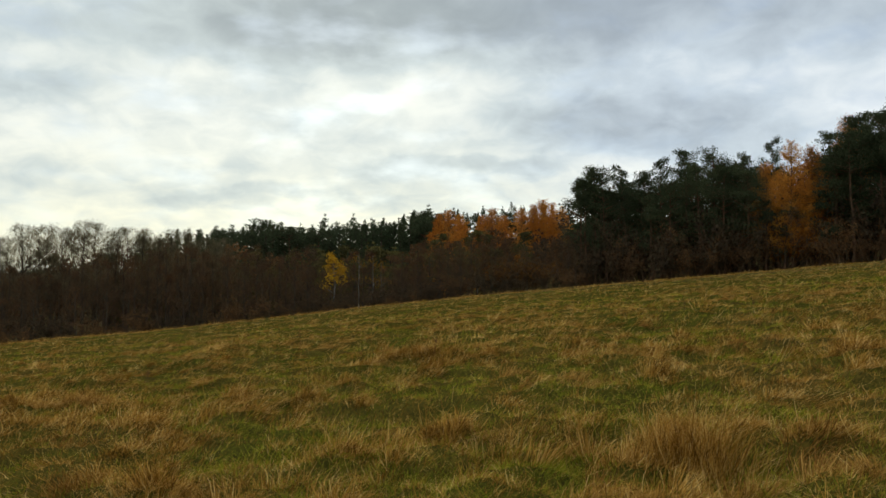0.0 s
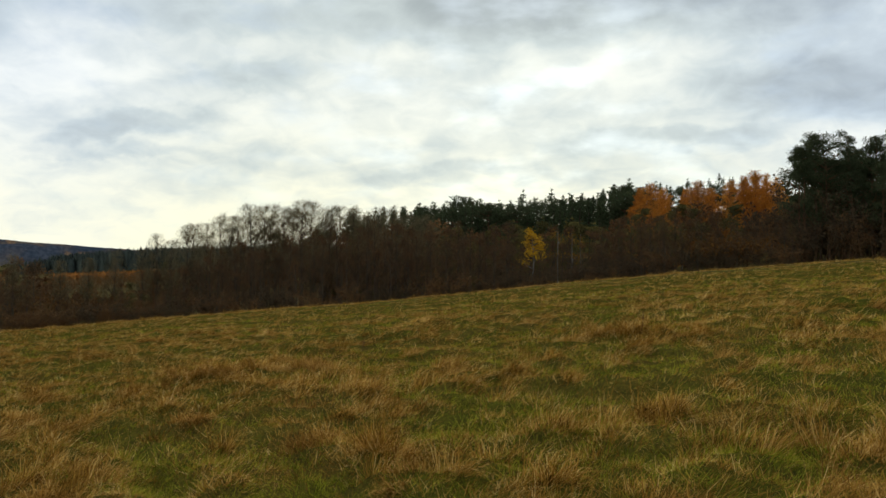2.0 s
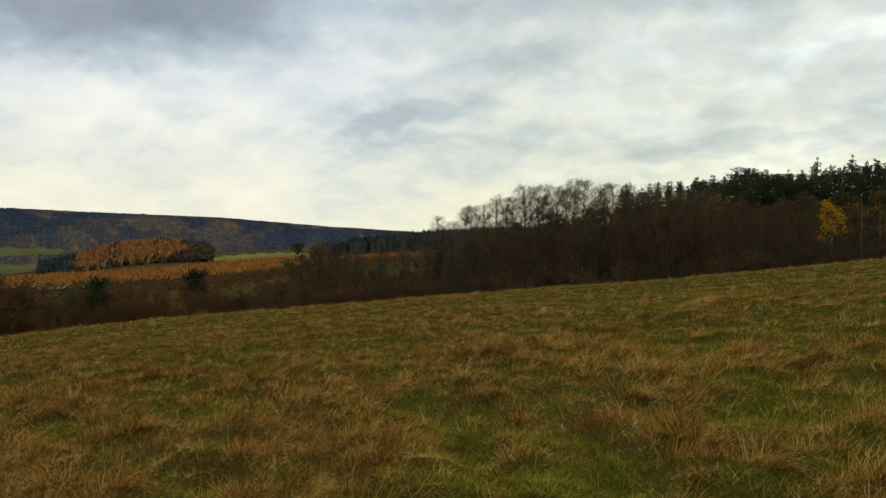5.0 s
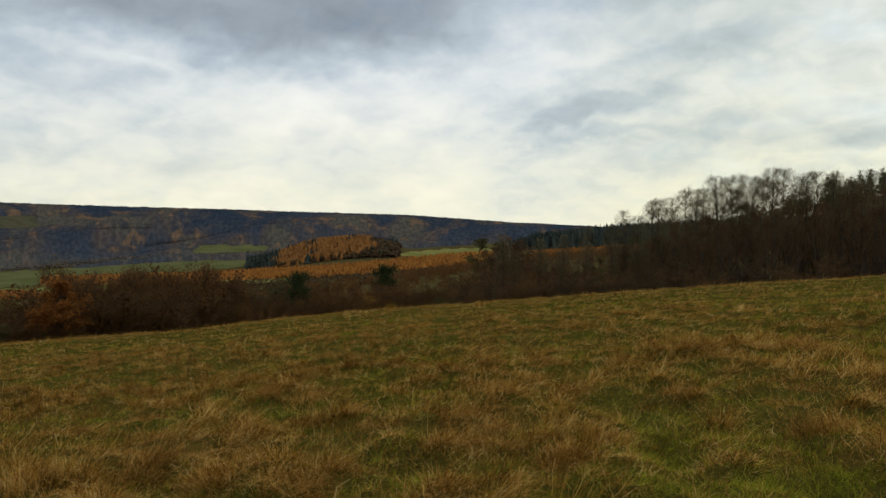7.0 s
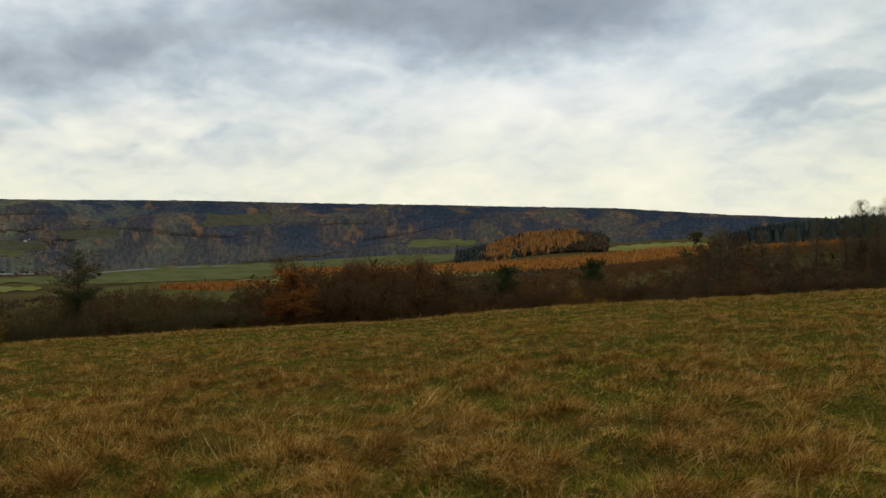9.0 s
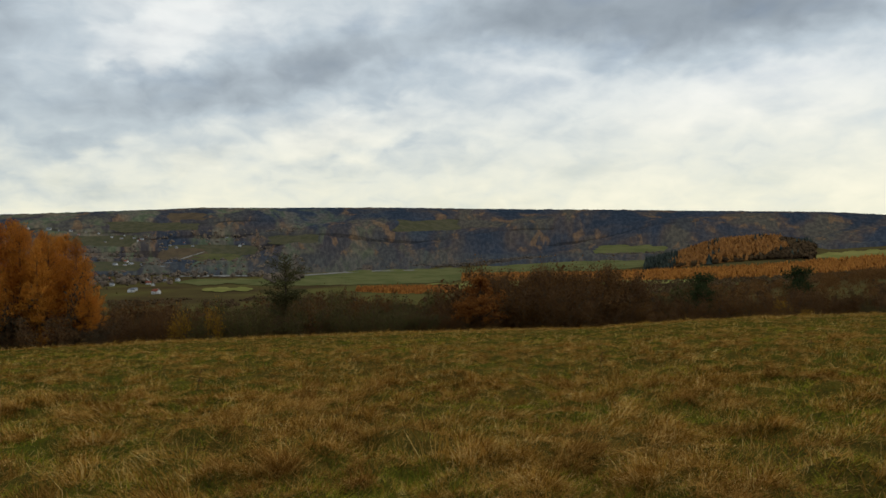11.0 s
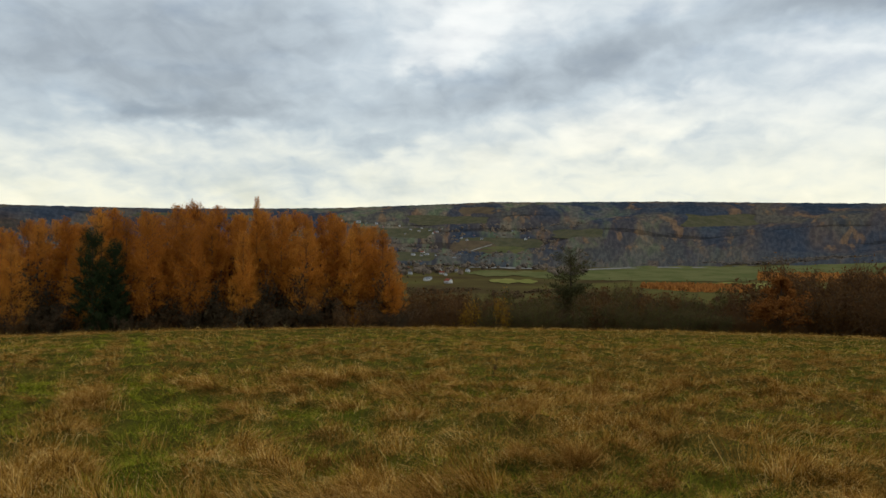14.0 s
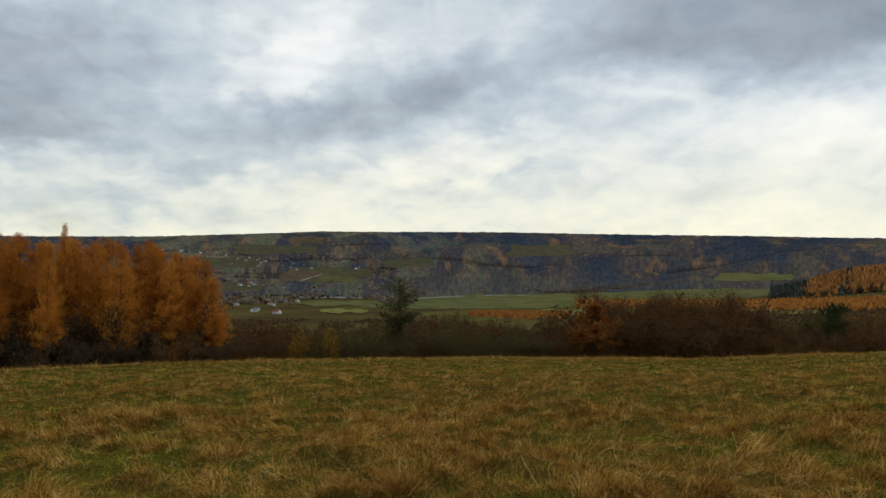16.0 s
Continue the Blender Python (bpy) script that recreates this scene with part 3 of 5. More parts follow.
def bare_tree(name, label, rng, H, mat=None, n_leaf=0, leaf_mat=None, first=0.3, per=4, levels=3, slender=0.30, bark_mat=None, size=(0.10, 0.22), n_main=14, twig=0.009, n_twig=0, n_haze=0, tilt=(0.55, 1.15)):
    """A leafless or thin-leaved broadleaf with a leading stem and forking limbs."""
    root = thing(name, label, "tree")
    line, rad = trunk_line(rng, H, H * 0.011, 0.06)
    u = first + (0.97 - first) * rng.random(n_main)
    base = at_height(line, u * H)
    a = rng.random(n_main) * 2 * math.pi
    dirs = unit(np.stack([np.cos(a), np.sin(a), rng.uniform(*tilt, n_main)], 1))
    L = H * slender * (1.15 - u) * rng.uniform(0.7, 1.15, n_main)
    (P0, P1, R0, R1), ends = branch_out(rng, base, dirs, L, H * 0.004 * (1.2 - u) + 0.008, per, levels)
    R0, R1 = np.maximum(R0, twig), np.maximum(R1, twig * 0.7)
    lower = join(stem(line, rad, 6), tubes(P0[:n_main], P1[:n_main], R0[:n_main], R1[:n_main], 4))
    part("trunk", lower, bark_mat or M_BARK, root)
    tw = tubes(P0[n_main:], P1[n_main:], R0[n_main:], R1[n_main:], 3)
    if n_twig:
        p, q = ends[-1]
        pick = rng.integers(0, len(p), n_twig)
        c = p[pick] + (q - p)[pick] * rng.random(n_twig)[:, None] + rng.normal(size=(n_twig, 3)) * 0.12
        S = rng.uniform(0.25, 0.6, n_twig)
        tw = join(tw, leaves(c, unit((q - p)[pick]) + rng.normal(size=c.shape) * 0.5 + (0, 0, 0.25), S, 0 * S + twig * 1.6, rng, True))
    if n_haze:
        v = first + (1.0 - first) * rng.random(n_haze) ** 0.8
        wide_ = H * slender * 0.75 * np.sqrt(np.clip(1 - ((v - first) / (1 - first) * 1.7 - 0.75) ** 2, 0.05, 1)) * np.sqrt(rng.random(n_haze))
        t = rng.random(n_haze) * 2 * math.pi
        out = np.stack([np.cos(t), np.sin(t), 0 * t], 1)
        c = at_height(line, v * H) + out * wide_[:, None]
        S = rng.uniform(0.2, 0.55, n_haze)
        tw = join(tw, leaves(c, out * 0.7 + rng.normal(size=c.shape) * 0.5 + (0, 0, 0.6), S, 0 * S + twig * 1.5, rng, True))
    tagged(part("twig_mass", tw, mat or M_TWIG, root), kind="stuff")
    if n_leaf:
        p, q = ends[-1]
        pick = rng.integers(0, len(p), n_leaf)
        c = p[pick] + (q - p)[pick] * rng.random(n_leaf)[:, None] + rng.normal(size=(n_leaf, 3)) * 0.22
        S = rng.uniform(*size, n_leaf)
        part("crown", leaves(c, rng.normal(size=c.shape) + (0, 0, -0.2), S, S * 0.85, rng, True), leaf_mat, root)
    return root


def bush(name, label, rng, H, width, n_stem=16, n_leaf=900, leaf_mat=None, size=(0.12, 0.26), per=4):
    """A many-stemmed shrub."""
    root = thing(name, label, "shrub")
    a = rng.random(n_stem) * 2 * math.pi
    base = np.stack([np.cos(a), np.sin(a), 0 * a], 1) * (rng.random(n_stem) * width * 0.22)[:, None] - (0, 0, 0.3)
    dirs = unit(np.stack([np.cos(a) * width / H * 0.8, np.sin(a) * width / H * 0.8, np.ones(n_stem)], 1) + rng.normal(size=(n_stem, 3)) * 0.18)
    (P0, P1, R0, R1), ends = branch_out(rng, base, dirs, H * rng.uniform(0.45, 0.72, n_stem), np.full(n_stem, H * 0.008 + 0.006), per, 3, 0.5, 0.5, 0.25)
    p, q = ends[-1]
    pick = rng.integers(0, len(p), n_leaf // 3)
    c = p[pick] + (q - p)[pick] * rng.random(len(pick))[:, None] + rng.normal(size=(len(pick), 3)) * 0.12
    L = rng.uniform(0.3, 0.8, len(pick))
    twigs = leaves(c, unit((q - p)[pick]) + rng.normal(size=c.shape) * 0.5 + (0, 0, 0.4), L, 0 * L + 0.022, rng, True)
    tagged(part("stem_mass", join(tubes(P0, P1, np.maximum(R0, 0.010), np.maximum(R1, 0.008), 3), twigs), M_TWIG, root), kind="stuff")
    if n_leaf:
        p, q = [np.concatenate([e[i] for e in ends[1:]]) for i in (0, 1)]
        pick = rng.integers(0, len(p), n_leaf)
        c = p[pick] + (q - p)[pick] * rng.random(n_leaf)[:, None] + rng.normal(size=(n_leaf, 3)) * 0.30
        S = rng.uniform(*size, n_leaf)
        part("crown", leaves(c, rng.normal(size=c.shape), S, S * 0.8, rng, True), leaf_mat or M_BROWN, root)
    return root


def tallness(proto):
    z = np.concatenate([np.array([v.co.z for v in o.data.vertices]) for o in proto.children])
    return float(np.sort(z)[int(len(z) * (0.997 if proto.name.split('.')[0] in ('larch_tree', 'spruce_tree', 'conifer_tree') else 0.985))])


TALL = {}


def plant(proto, az, r, el, spin, group, sink=0.0, wide=1.0):
    """A copy of a tree on the ground, tall enough to reach the height el over the horizon."""
    if proto.name not in TALL:
        TALL[proto.name] = tallness(proto)
    p = spot(az, r)
    size = max(EYE + r * math.tan(radians(el)) - p.z, 0.6) / TALL[proto.name]
    p.z -= sink
    ob = copy_thing(proto, Matrix.LocRotScale(p, Euler((0, 0, spin)), Vector((size * wide, size * wide, size))))
    return tagged(ob, group=group)


def discard(protos):
    for ob in protos:
        for o in (*ob.children_recursive, ob):
            bpy.data.objects.remove(o)


# ---- ground ----
az_steps = np.concatenate([np.arange(-40, 136, 0.8), np.arange(136, 320, 4.0)])
r_steps = np.concatenate([[0.0], np.arange(0.3, 30, 0.2), np.arange(30, 62, 0.8), np.linspace(62, 110, 48), np.geomspace(114, 4980, 84)])
A, R_ = np.meshgrid(np.radians(az_steps), r_steps[1:])
gx, gy = -R_ * np.sin(A), R_ * np.cos(A)
V = np.concatenate([[[0, 0, float(height(0.0, 0.01))]], np.stack([gx, gy, height(gx, gy)], -1).reshape(-1, 3)])
na, nr = len(az_steps), len(r_steps) - 1
i, j = np.meshgrid(np.arange(na), np.arange(nr - 1))
i2 = (i + 1) % na
q = np.stack([1 + j * na + i, 1 + (j + 1) * na + i, 1 + (j + 1) * na + i2, 1 + j * na + i2], -1).reshape(-1, 4)
F = np.concatenate([q[:, [0, 2, 1]], q[:, [0, 3, 2]], np.stack([0 * np.arange(na), 1 + (np.arange(na) + 1) % na, 1 + np.arange(na)], 1)])
ground = part("ground", (V, F), M_GROUND, smooth=True)
tagged(ground, "rolling autumn meadow falling away into a wide valley", "ground", kind="structure")

rng = np.random.default_rng(7)


def seeded(k):
    return np.random.default_rng(k)


LARCH = "slender larch with orange autumn needles in a dense stand"
larches = [conifer("larch_tree", LARCH, seeded(20 + k), 10.0, (2.3, 1.9, 2.6, 1.8, 2.2)[k], 170, 15000, M_LARCH, M_LARCHBARK, (0.08, 0.06, 0.14, 0.05, 0.18)[k], 0.10, 1.0, (0.12, 0.30), (0.62, 0.7, 0.55, 0.75, 0.6)[k], 0.24, 1.0) for k in range(5)]
larches_back = [conifer("larch_tree", LARCH, seeded(30 + k), 10.0, (2.6, 2.3, 2.8)[k], 110, 7000, M_LARCH, M_LARCHBARK, 0.22, 0.10, 1.0, (0.18, 0.42), 0.66, 0.26, 1.0) for k in range(3)]
spruces = [conifer("spruce_tree", "dark green spruce with a pointed top", seeded(40 + k), 18.0, (4.2, 3.6, 4.6)[k], 130, 4200, M_SPRUCE, M_BARK, 0.36, -0.3, 0.15, (0.26, 0.62), 0.95, 0.38) for k in range(3)]
young = conifer("spruce_tree", "bushy dark green spruce standing among orange larches", seeded(50), 7.5, 1.5, 130, 11000, M_DARKSPRUCE, M_BARK, 0.03, 0.1, 0.9, (0.14, 0.30), 0.42, 0.34, 0.6)
PINE = "tall dark pine with dense rounded crown"
pines = [pine("pine_tree", PINE, seeded(60 + k), 16.0, (40, 34, 46, 36)[k], 6000, (0.34, 0.28, 0.20, 0.42)[k], (3.3, 2.8, 3.6, 3.0)[k], (0.15, 0.32)) for k in range(4)]
pines_back = [pine("pine_tree", PINE, seeded(65 + k), 16.0, 34, 2600, 0.36, (2.9, 3.3)[k], (0.26, 0.5)) for k in range(2)]
alders = [bare_tree("alder_tree", "bare grey-brown alder with fine upright twigs", seeded(80 + k), 14.0, mat=M_PALETWIG, n_leaf=700, leaf_mat=M_OLIVE, first=0.32, per=4, levels=3, slender=0.26, n_main=46, twig=0.008, n_twig=2500, n_haze=6000, size=(0.05, 0.11), tilt=(0.45, 1.5)) for k in range(4)]
slims = [bare_tree("alder_tree", "slim dark alder with a straight bare stem", seeded(85 + k), 11.0, mat=M_TWIG, n_leaf=300, leaf_mat=M_RUSSETLEAF, first=0.30, per=3, levels=3, slender=0.20, n_main=30, twig=0.009, n_haze=2600, size=(0.06, 0.13), tilt=(0.6, 1.8)) for k in range(2)]
THICKET = "small brown tree of the thicket, mostly bare"
thickets = [bare_tree("thicket_tree", THICKET, seeded(90 + k), 9.0, n_leaf=520, leaf_mat=(M_BROWN, M_DARKOLIVE, M_DARKLEAF)[k], first=0.12, per=3, levels=3, slender=0.27, n_main=22, twig=0.012, size=(0.08, 0.17), n_twig=1500, tilt=(0.7, 1.9)) for k in range(3)]
thickets_back = [bare_tree("thicket_tree", THICKET, seeded(95 + k), 9.0, n_leaf=900, leaf_mat=(M_BROWN, M_DARKOLIVE)[k], first=0.06, per=3, levels=2, slender=0.40, n_main=16, twig=0.02, size=(0.2, 0.4)) for k in range(2)]
yellow = bare_tree("birch_tree", "small birch still full of yellow leaves", seeded(101), 9.0, n_leaf=1500, leaf_mat=M_YELLOW, first=0.35, bark_mat=M_BIRCH, slender=0.2)
thin = bare_tree("birch_tree", "slim pale birch with few yellow leaves", seeded(102), 9.0, n_leaf=150, leaf_mat=M_YELLOWBROWN, first=0.45, bark_mat=M_BIRCH, slender=0.18, n_main=9)
bushes = [bush("shrub", "bare brown shrub with withered leaves", seeded(110 + k), 6.0, 5.6, 14, 5200, (M_SHRUB, M_DARKOLIVE, M_SHRUB)[k], (0.07, 0.17), per=2) for k in range(3)]
bushes_back = [bush("shrub", "bare brown shrub with withered leaves", seeded(112 + k), 6.0, 6.0, 10, 2600, (M_SHRUB, M_DARKOLIVE)[k], (0.14, 0.30), 2) for k in range(2)]
undergrowth = [bush("shrub", "dark brown undergrowth shrub coloured to read as wood shade", seeded(130 + k), 6.0, 5.0, 12, 1100, (M_DARKLEAF, M_BROWN)[k], (0.13, 0.29), 2) for k in range(2)]
russet_bush = bush("shrub", "broad russet-brown rounded shrub before the larches", seeded(115), 6.0, 6.5, 22, 2600, M_RUSSETLEAF, per=4)
gold_bush = bush("shrub", "small shrub with golden leaves", seeded(116), 3.0, 2.4, 12, 900, M_YELLOWBROWN, size=(0.1, 0.2), per=3)
rust = bare_tree("maple_tree", "small tree with rust-red autumn leaves", seeded(120), 9.0, n_leaf=6500, leaf_mat=M_RUST, first=0.10, slender=0.36, per=4, n_main=24, size=(0.16, 0.32))
lone = conifer("conifer_tree", "open-branched olive-green conifer above the shrubs", seeded(121), 14.0, 3.3, 95, 8500, M_CONIFEROLIVE, M_BARK, 0.28, 0.25, 0.7, (0.15, 0.34), 0.34, 0.5, 0.5)
dome = pine("pine_tree", "low dark round-headed pine on the valley side", seeded(122), 8.0, 44, 2600, 0.25, 3.2, (0.26, 0.5), M_DARKSPRUCE)


def pick(protos):
    return protos[rng.integers(len(protos))]


# -- larch stand at the lower edge of the meadow --
STAND_TOP = ((98.6, -0.9), (99.8, 0.3), (101, 1.2), (104, 1.9), (107.5, 2.2), (113, 2.4), (117, 2.1), (121, 1.8), (123, 1.4), (126, 0.4), (136, 0.2))
for row, r0 in enumerate((64.5, 67.0, 70.0, 74.0)):
    az = 100.3 + row * 0.5
    while az < 129.5:
        r = r0 + rng.uniform(-0.9, 0.9)
        el = table(STAND_TOP, az) + rng.uniform(-0.9, 0.2) - rng.uniform(0.2, 1.6) * (row == 0)
        plant(pick(larches if row < 2 else larches_back), az, r, el, rng.random() * 6.28, "larches of the stand", 0.1, rng.uniform(0.85, 1.2))
        az += rng.uniform(1.3, 2.1) * (2.1 if row == 0 else 1)
# dark shrubs between the rows, added to deepen the stand's shaded gaps
for k in range(30):
    az = 101.2 + k * 0.97
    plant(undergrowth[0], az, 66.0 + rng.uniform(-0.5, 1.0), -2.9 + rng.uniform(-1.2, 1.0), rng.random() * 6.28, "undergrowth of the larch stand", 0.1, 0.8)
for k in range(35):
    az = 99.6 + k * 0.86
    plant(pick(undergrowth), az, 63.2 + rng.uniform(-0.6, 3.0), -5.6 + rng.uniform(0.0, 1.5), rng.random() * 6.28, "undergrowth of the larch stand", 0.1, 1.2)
plant(larches[3], 109.7, 67, 2.95, 1.0, "larches of the stand", 0.1, 0.6)
plant(young, 120.3, 62.8, 0.75, 0.4, "young spruces by the larches", 0.1, 0.85)
plant(young, 119.0, 63.3, -0.1, 2.4, "young spruces by the larches", 0.1, 0.85)

# -- pine wood at the upper edge --
PINE_TOP = ((-40, 13.3), (-29.8, 12.7), (-28.9, 12.7), (-26.6, 11.4), (-25, 10.0), (-21.3, 9.9), (-19, 10.5), (-16.8, 10.5), (-14, 9.5), (-10.5, 9.9), (-9.3, 8.9))
for row, r0 in enumerate((93, 97, 102, 109, 117)):
    az = -34.0 + row * 0.37
    while az < -10.4 - 0.1 * row:
        r = r0 + rng.uniform(-1.5, 1.5)
        if not (-25.6 < az < -22.4 and row < 2):
            el = table(PINE_TOP, az) + rng.uniform(-2.6, -0.7)
            plant(pick(pines if row < 2 else pines_back), az, r, el, rng.random() * 6.28, "pines of the upper wood", 0.1, rng.uniform(0.85, 1.1))
        az += rng.uniform(1.1, 2.0)
for az, r, el in ((-22.4, 96, 9.3), (-24.0, 92.5, 10.6), (-25.3, 95, 10.2), (-27.4, 104, 11.9), (-23.2, 94, 8.6), (-24.8, 92, 8.4)):
    plant(pick(larches), az, r, el, rng.random() * 6.28, "larches in the pine wood", 0.1, 0.95)
# the tallest crowns of the edge
for az, r, el, wide in ((-9.9, 94, 8.5, 0.75), (-10.9, 95, 9.4, 0.75), (-12.7, 96, 9.4, 0.7), (-14.4, 95, 9.0, 0.75), (-15.5, 97, 9.8, 0.8), (-17.2, 96, 10.3, 0.85), (-19.2, 97, 10.3, 0.7), (-20.8, 96, 9.9, 0.8), (-23.0, 101, 10.7, 0.6), (-26.2, 96, 10.9, 0.8), (-28.0, 95, 11.8, 0.9), (-29.6, 95, 12.5, 0.9), (-31.5, 96, 12.9, 0.9)):
    plant(pick(pines), az, r, el, az, "pines of the upper wood", 0.1, wide)
for az, r, el in ((-22.3, 92.5, 6.6), (-23.4, 91.5, 6.2), (-24.6, 92.5, 6.9), (-25.6, 91.5, 7.2)):
    plant(pick(pines), az, r, el, az, "pines of the upper wood", 0.1, 1.3)
for az, r, el in ((-10.2, 94, 8.6), (-9.9, 99, 8.2), (-11.2, 95, 9.2), (-10.7, 104, 9.0)):
    plant(pick(pines), az, r, el, az, "pines of the upper wood", 0.1, 0.8)
# undergrowth of the pine wood
for row, r0 in enumerate((90.5, 95, 107, 122)):
    az = -34.0
    while az < -9.0:
        r = r0 + rng.uniform(-1.5, 1.5)
        base = math.degrees(math.atan((spot(az, r).z - EYE) / r))
        el = base + (3.4, 5.0, 5.2, 5.4)[row] * rng.uniform(0.55, 1.15)
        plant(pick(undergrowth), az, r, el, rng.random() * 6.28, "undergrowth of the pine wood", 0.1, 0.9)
        az += rng.uniform(1.2, 2.2)

# -- larches and spruces beyond the hollow --
for az, r, el in ((0.3, 140, 6.2), (-0.4, 137, 6.55), (-1.3, 141, 6.2), (-2.8, 140, 6.1), (-3.6, 137, 6.65), (-4.4, 141, 6.1), (-5.7, 139, 6.6), (-6.5, 137, 6.9), (-7.3, 138, 7.25), (-8.0, 140, 7.0), (-8.7, 138, 6.75)):
    plant(pick(larches), az, r, el, rng.random() * 6.28, "larches beyond the hollow", 0.2, 1.3)
SPRUCE_TOP = ((-10, 6.9), (-5, 6.9), (-1, 6.7), (0.6, 6.5), (2.0, 6.6), (3.5, 6.1), (5.2, 5.9), (9.3, 5.7), (12.4, 5.5), (15.6, 5.2), (19.3, 4.75), (24, 4.0))
for row, r0 in enumerate((180, 190, 197, 205)):
    az = (-10.0 if row > 1 else -0.5) + row * 0.3
    while az < 21.5:
        r = r0 + rng.uniform(-3, 3)
        el = table(SPRUCE_TOP, az) + rng.uniform(-0.6, 0.0) + 0.45 * (rng.random() < 0.12) - (0.3 if row == 0 else 0)
        if rng.random() < 0.12:
            plant(pick(pines_back), az, r, el - 0.15, rng.random() * 6.28, "pines of the far wood", 0.2, rng.uniform(1.0, 1.3))
        else:
            plant(pick(spruces), az, r, el, rng.random() * 6.28, "spruces of the far wood", 0.2, rng.uniform(0.95, 1.35))
        az += rng.uniform(0.5, 0.85)

# -- bare alders and birches, brown thicket --
ALDER_TOP = ((16, 4.3), (19.5, 4.6), (22.5, 4.9), (27, 4.9), (28.5, 4.5), (30.5, 4.1), (32.2, 3.6))
az = 15.5
while az < 32.6:
    r = 104 + rng.uniform(-5, 6)
    plant(pick(alders), az, r, table(ALDER_TOP, az) + rng.uniform(-0.7, 0.15), rng.random() * 6.28, "bare alders", 0.1, rng.uniform(0.8, 1.05))
    az += rng.uniform(0.5, 0.9)
for az, el in ((33.4, 2.0), (34.4, 2.4), (35.2, 1.3), (37.0, 1.2), (38.6, 0.7), (40.3, 0.5), (43.0, 0.8)):
    plant(pick(alders), az, 100, el, rng.random() * 6.28, "bare alders", 0.1, 0.8)
THICKET_TOP = ((-10, 5.0), (-5, 5.0), (0, 4.8), (3.5, 3.7), (11.6, 3.6), (19.3, 3.5), (24, 2.8), (29, 2.0), (32, 1.2), (34, 0.1), (35.5, -0.9), (41, -0.9), (42.0, 0.5), (42.6, 0.9), (44.0, 0.8), (44.6, -0.4), (45.2, -1.8))
for row, r0 in enumerate((88, 94, 101, 110, 124)):
    az = -9.5 + row * 0.3
    while az < 45.2:
        r = r0 + rng.uniform(-2.5, 2.5) - 0.12 * max(az, 0)
        el = table(THICKET_TOP, az) + rng.uniform(-1.0, 0.1) - (1.2, 0.6, 0, 0, 0)[row]
        plant(pick(thickets if row < 3 else thickets_back), az, r, el, rng.random() * 6.28, "trees of the thicket", 0.1, rng.uniform(0.85, 1.25) * (1.4 if row == 4 else 1))
        az += rng.uniform(1.0, 1.7)
az = -9.0
while az < 33.5:
    r = 91 + rng.uniform(-5, 5) - 0.12 * max(az, 0)
    if not (3.6 < az < 9.2 or -7.8 < az < -3.2):
        plant(pick(slims), az, r, table(THICKET_TOP, az) + rng.uniform(-0.8, 0.35), rng.random() * 6.28, "slim alders in the thicket", 0.1, rng.uniform(0.7, 0.95))
    az += rng.uniform(0.6, 1.2)
# dark shrubs added at the trunks' feet to cover bright gaps
for row, r0 in enumerate((84.5, 89.5)):
    az = -9.3
    while az < 46.0:
        r = r0 + rng.uniform(-1.2, 1.2) - 0.16 * max(az, 0)
        base = math.degrees(math.atan((spot(az, r).z - EYE) / r))
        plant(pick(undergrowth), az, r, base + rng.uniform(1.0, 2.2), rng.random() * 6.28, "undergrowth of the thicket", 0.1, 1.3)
        az += rng.uniform(1.4, 2.4)
plant(russet_bush, -5.6, 89, 3.0, 0.3, "", 0.1, 1.35)
plant(yellow, 7.9, 88, 3.2, 0.0, "birches", 0.1, 1.35)
for az, el in ((6.15, 3.2), (5.2, 3.0), (4.6, 2.8), (-2.5, 2.9)):
    plant(thin, az, 90.5, el, az, "birches", 0.1)

# -- shrubs below the meadow --
SHRUB_TOP = ((34, -1.3), (43.5, -1.6), (45.5, -2.2), (47.3, -2.3), (54, -2.25), (57, -2.3), (61.3, -2.6), (63, -2.7), (64.5, -2.3), (66, -1.65), (69.5, -1.5), (70.8, -1.9), (72, -2.8), (76, -3.3), (80, -3.4), (83.6, -3.1), (86, -3.1), (91.6, -3.8), (96, -3.6), (98.3, -3.4), (104, -3.4))
for row, r0 in enumerate((76, 81, 87, 94, 102)):
    az = 34.5 + row * 0.4
    while az < 101.5:
        r = r0 + rng.uniform(-2, 2)
        el = table(SHRUB_TOP, az) - (0.30 if az < 74 else -0.05) + 0.2 * float(swell(az, 3.0, 1.1)) + rng.uniform(-0.8, 0.1) - (0.9, 0.5, 0.1, 0, 0)[row]
        H = EYE + r * math.tan(radians(el)) - spot(az, r).z
        olive = rng.random() < (0.75 if 76 < az < 93 else 0.15)
        proto = (bushes[1] if olive else bushes[2 * rng.integers(2)]) if row < 3 else bushes_back[int(olive)]
        proto = proto if rng.random() < 0.85 else pick(thickets)
        plant(proto, az, r, el, rng.random() * 6.28, "shrubs below the meadow", 0.1, rng.uniform(0.8, 1.25))
        az += rng.uniform(1.8, 3.0)
for az, r, el in ((64.4, 84, -2.1), (65.2, 82, -1.75), (66.4, 84, -1.55), (67.9, 82, -1.5), (69.4, 84, -1.45), (70.6, 83, -1.85), (63.2, 84, -2.55), (71.9, 84, -2.6)):
    plant(bushes[0 if az > 64 else 2], az, r, el, az * 3.0, "tall shrubs below the meadow", 0.1, 0.85)
plant(rust, 73.2, 74.5, -2.2, 0.5, "", 0.1, 1.2)
plant(lone, 87.2, 84, -0.3, 0.5, "", 0.1, 1.6)
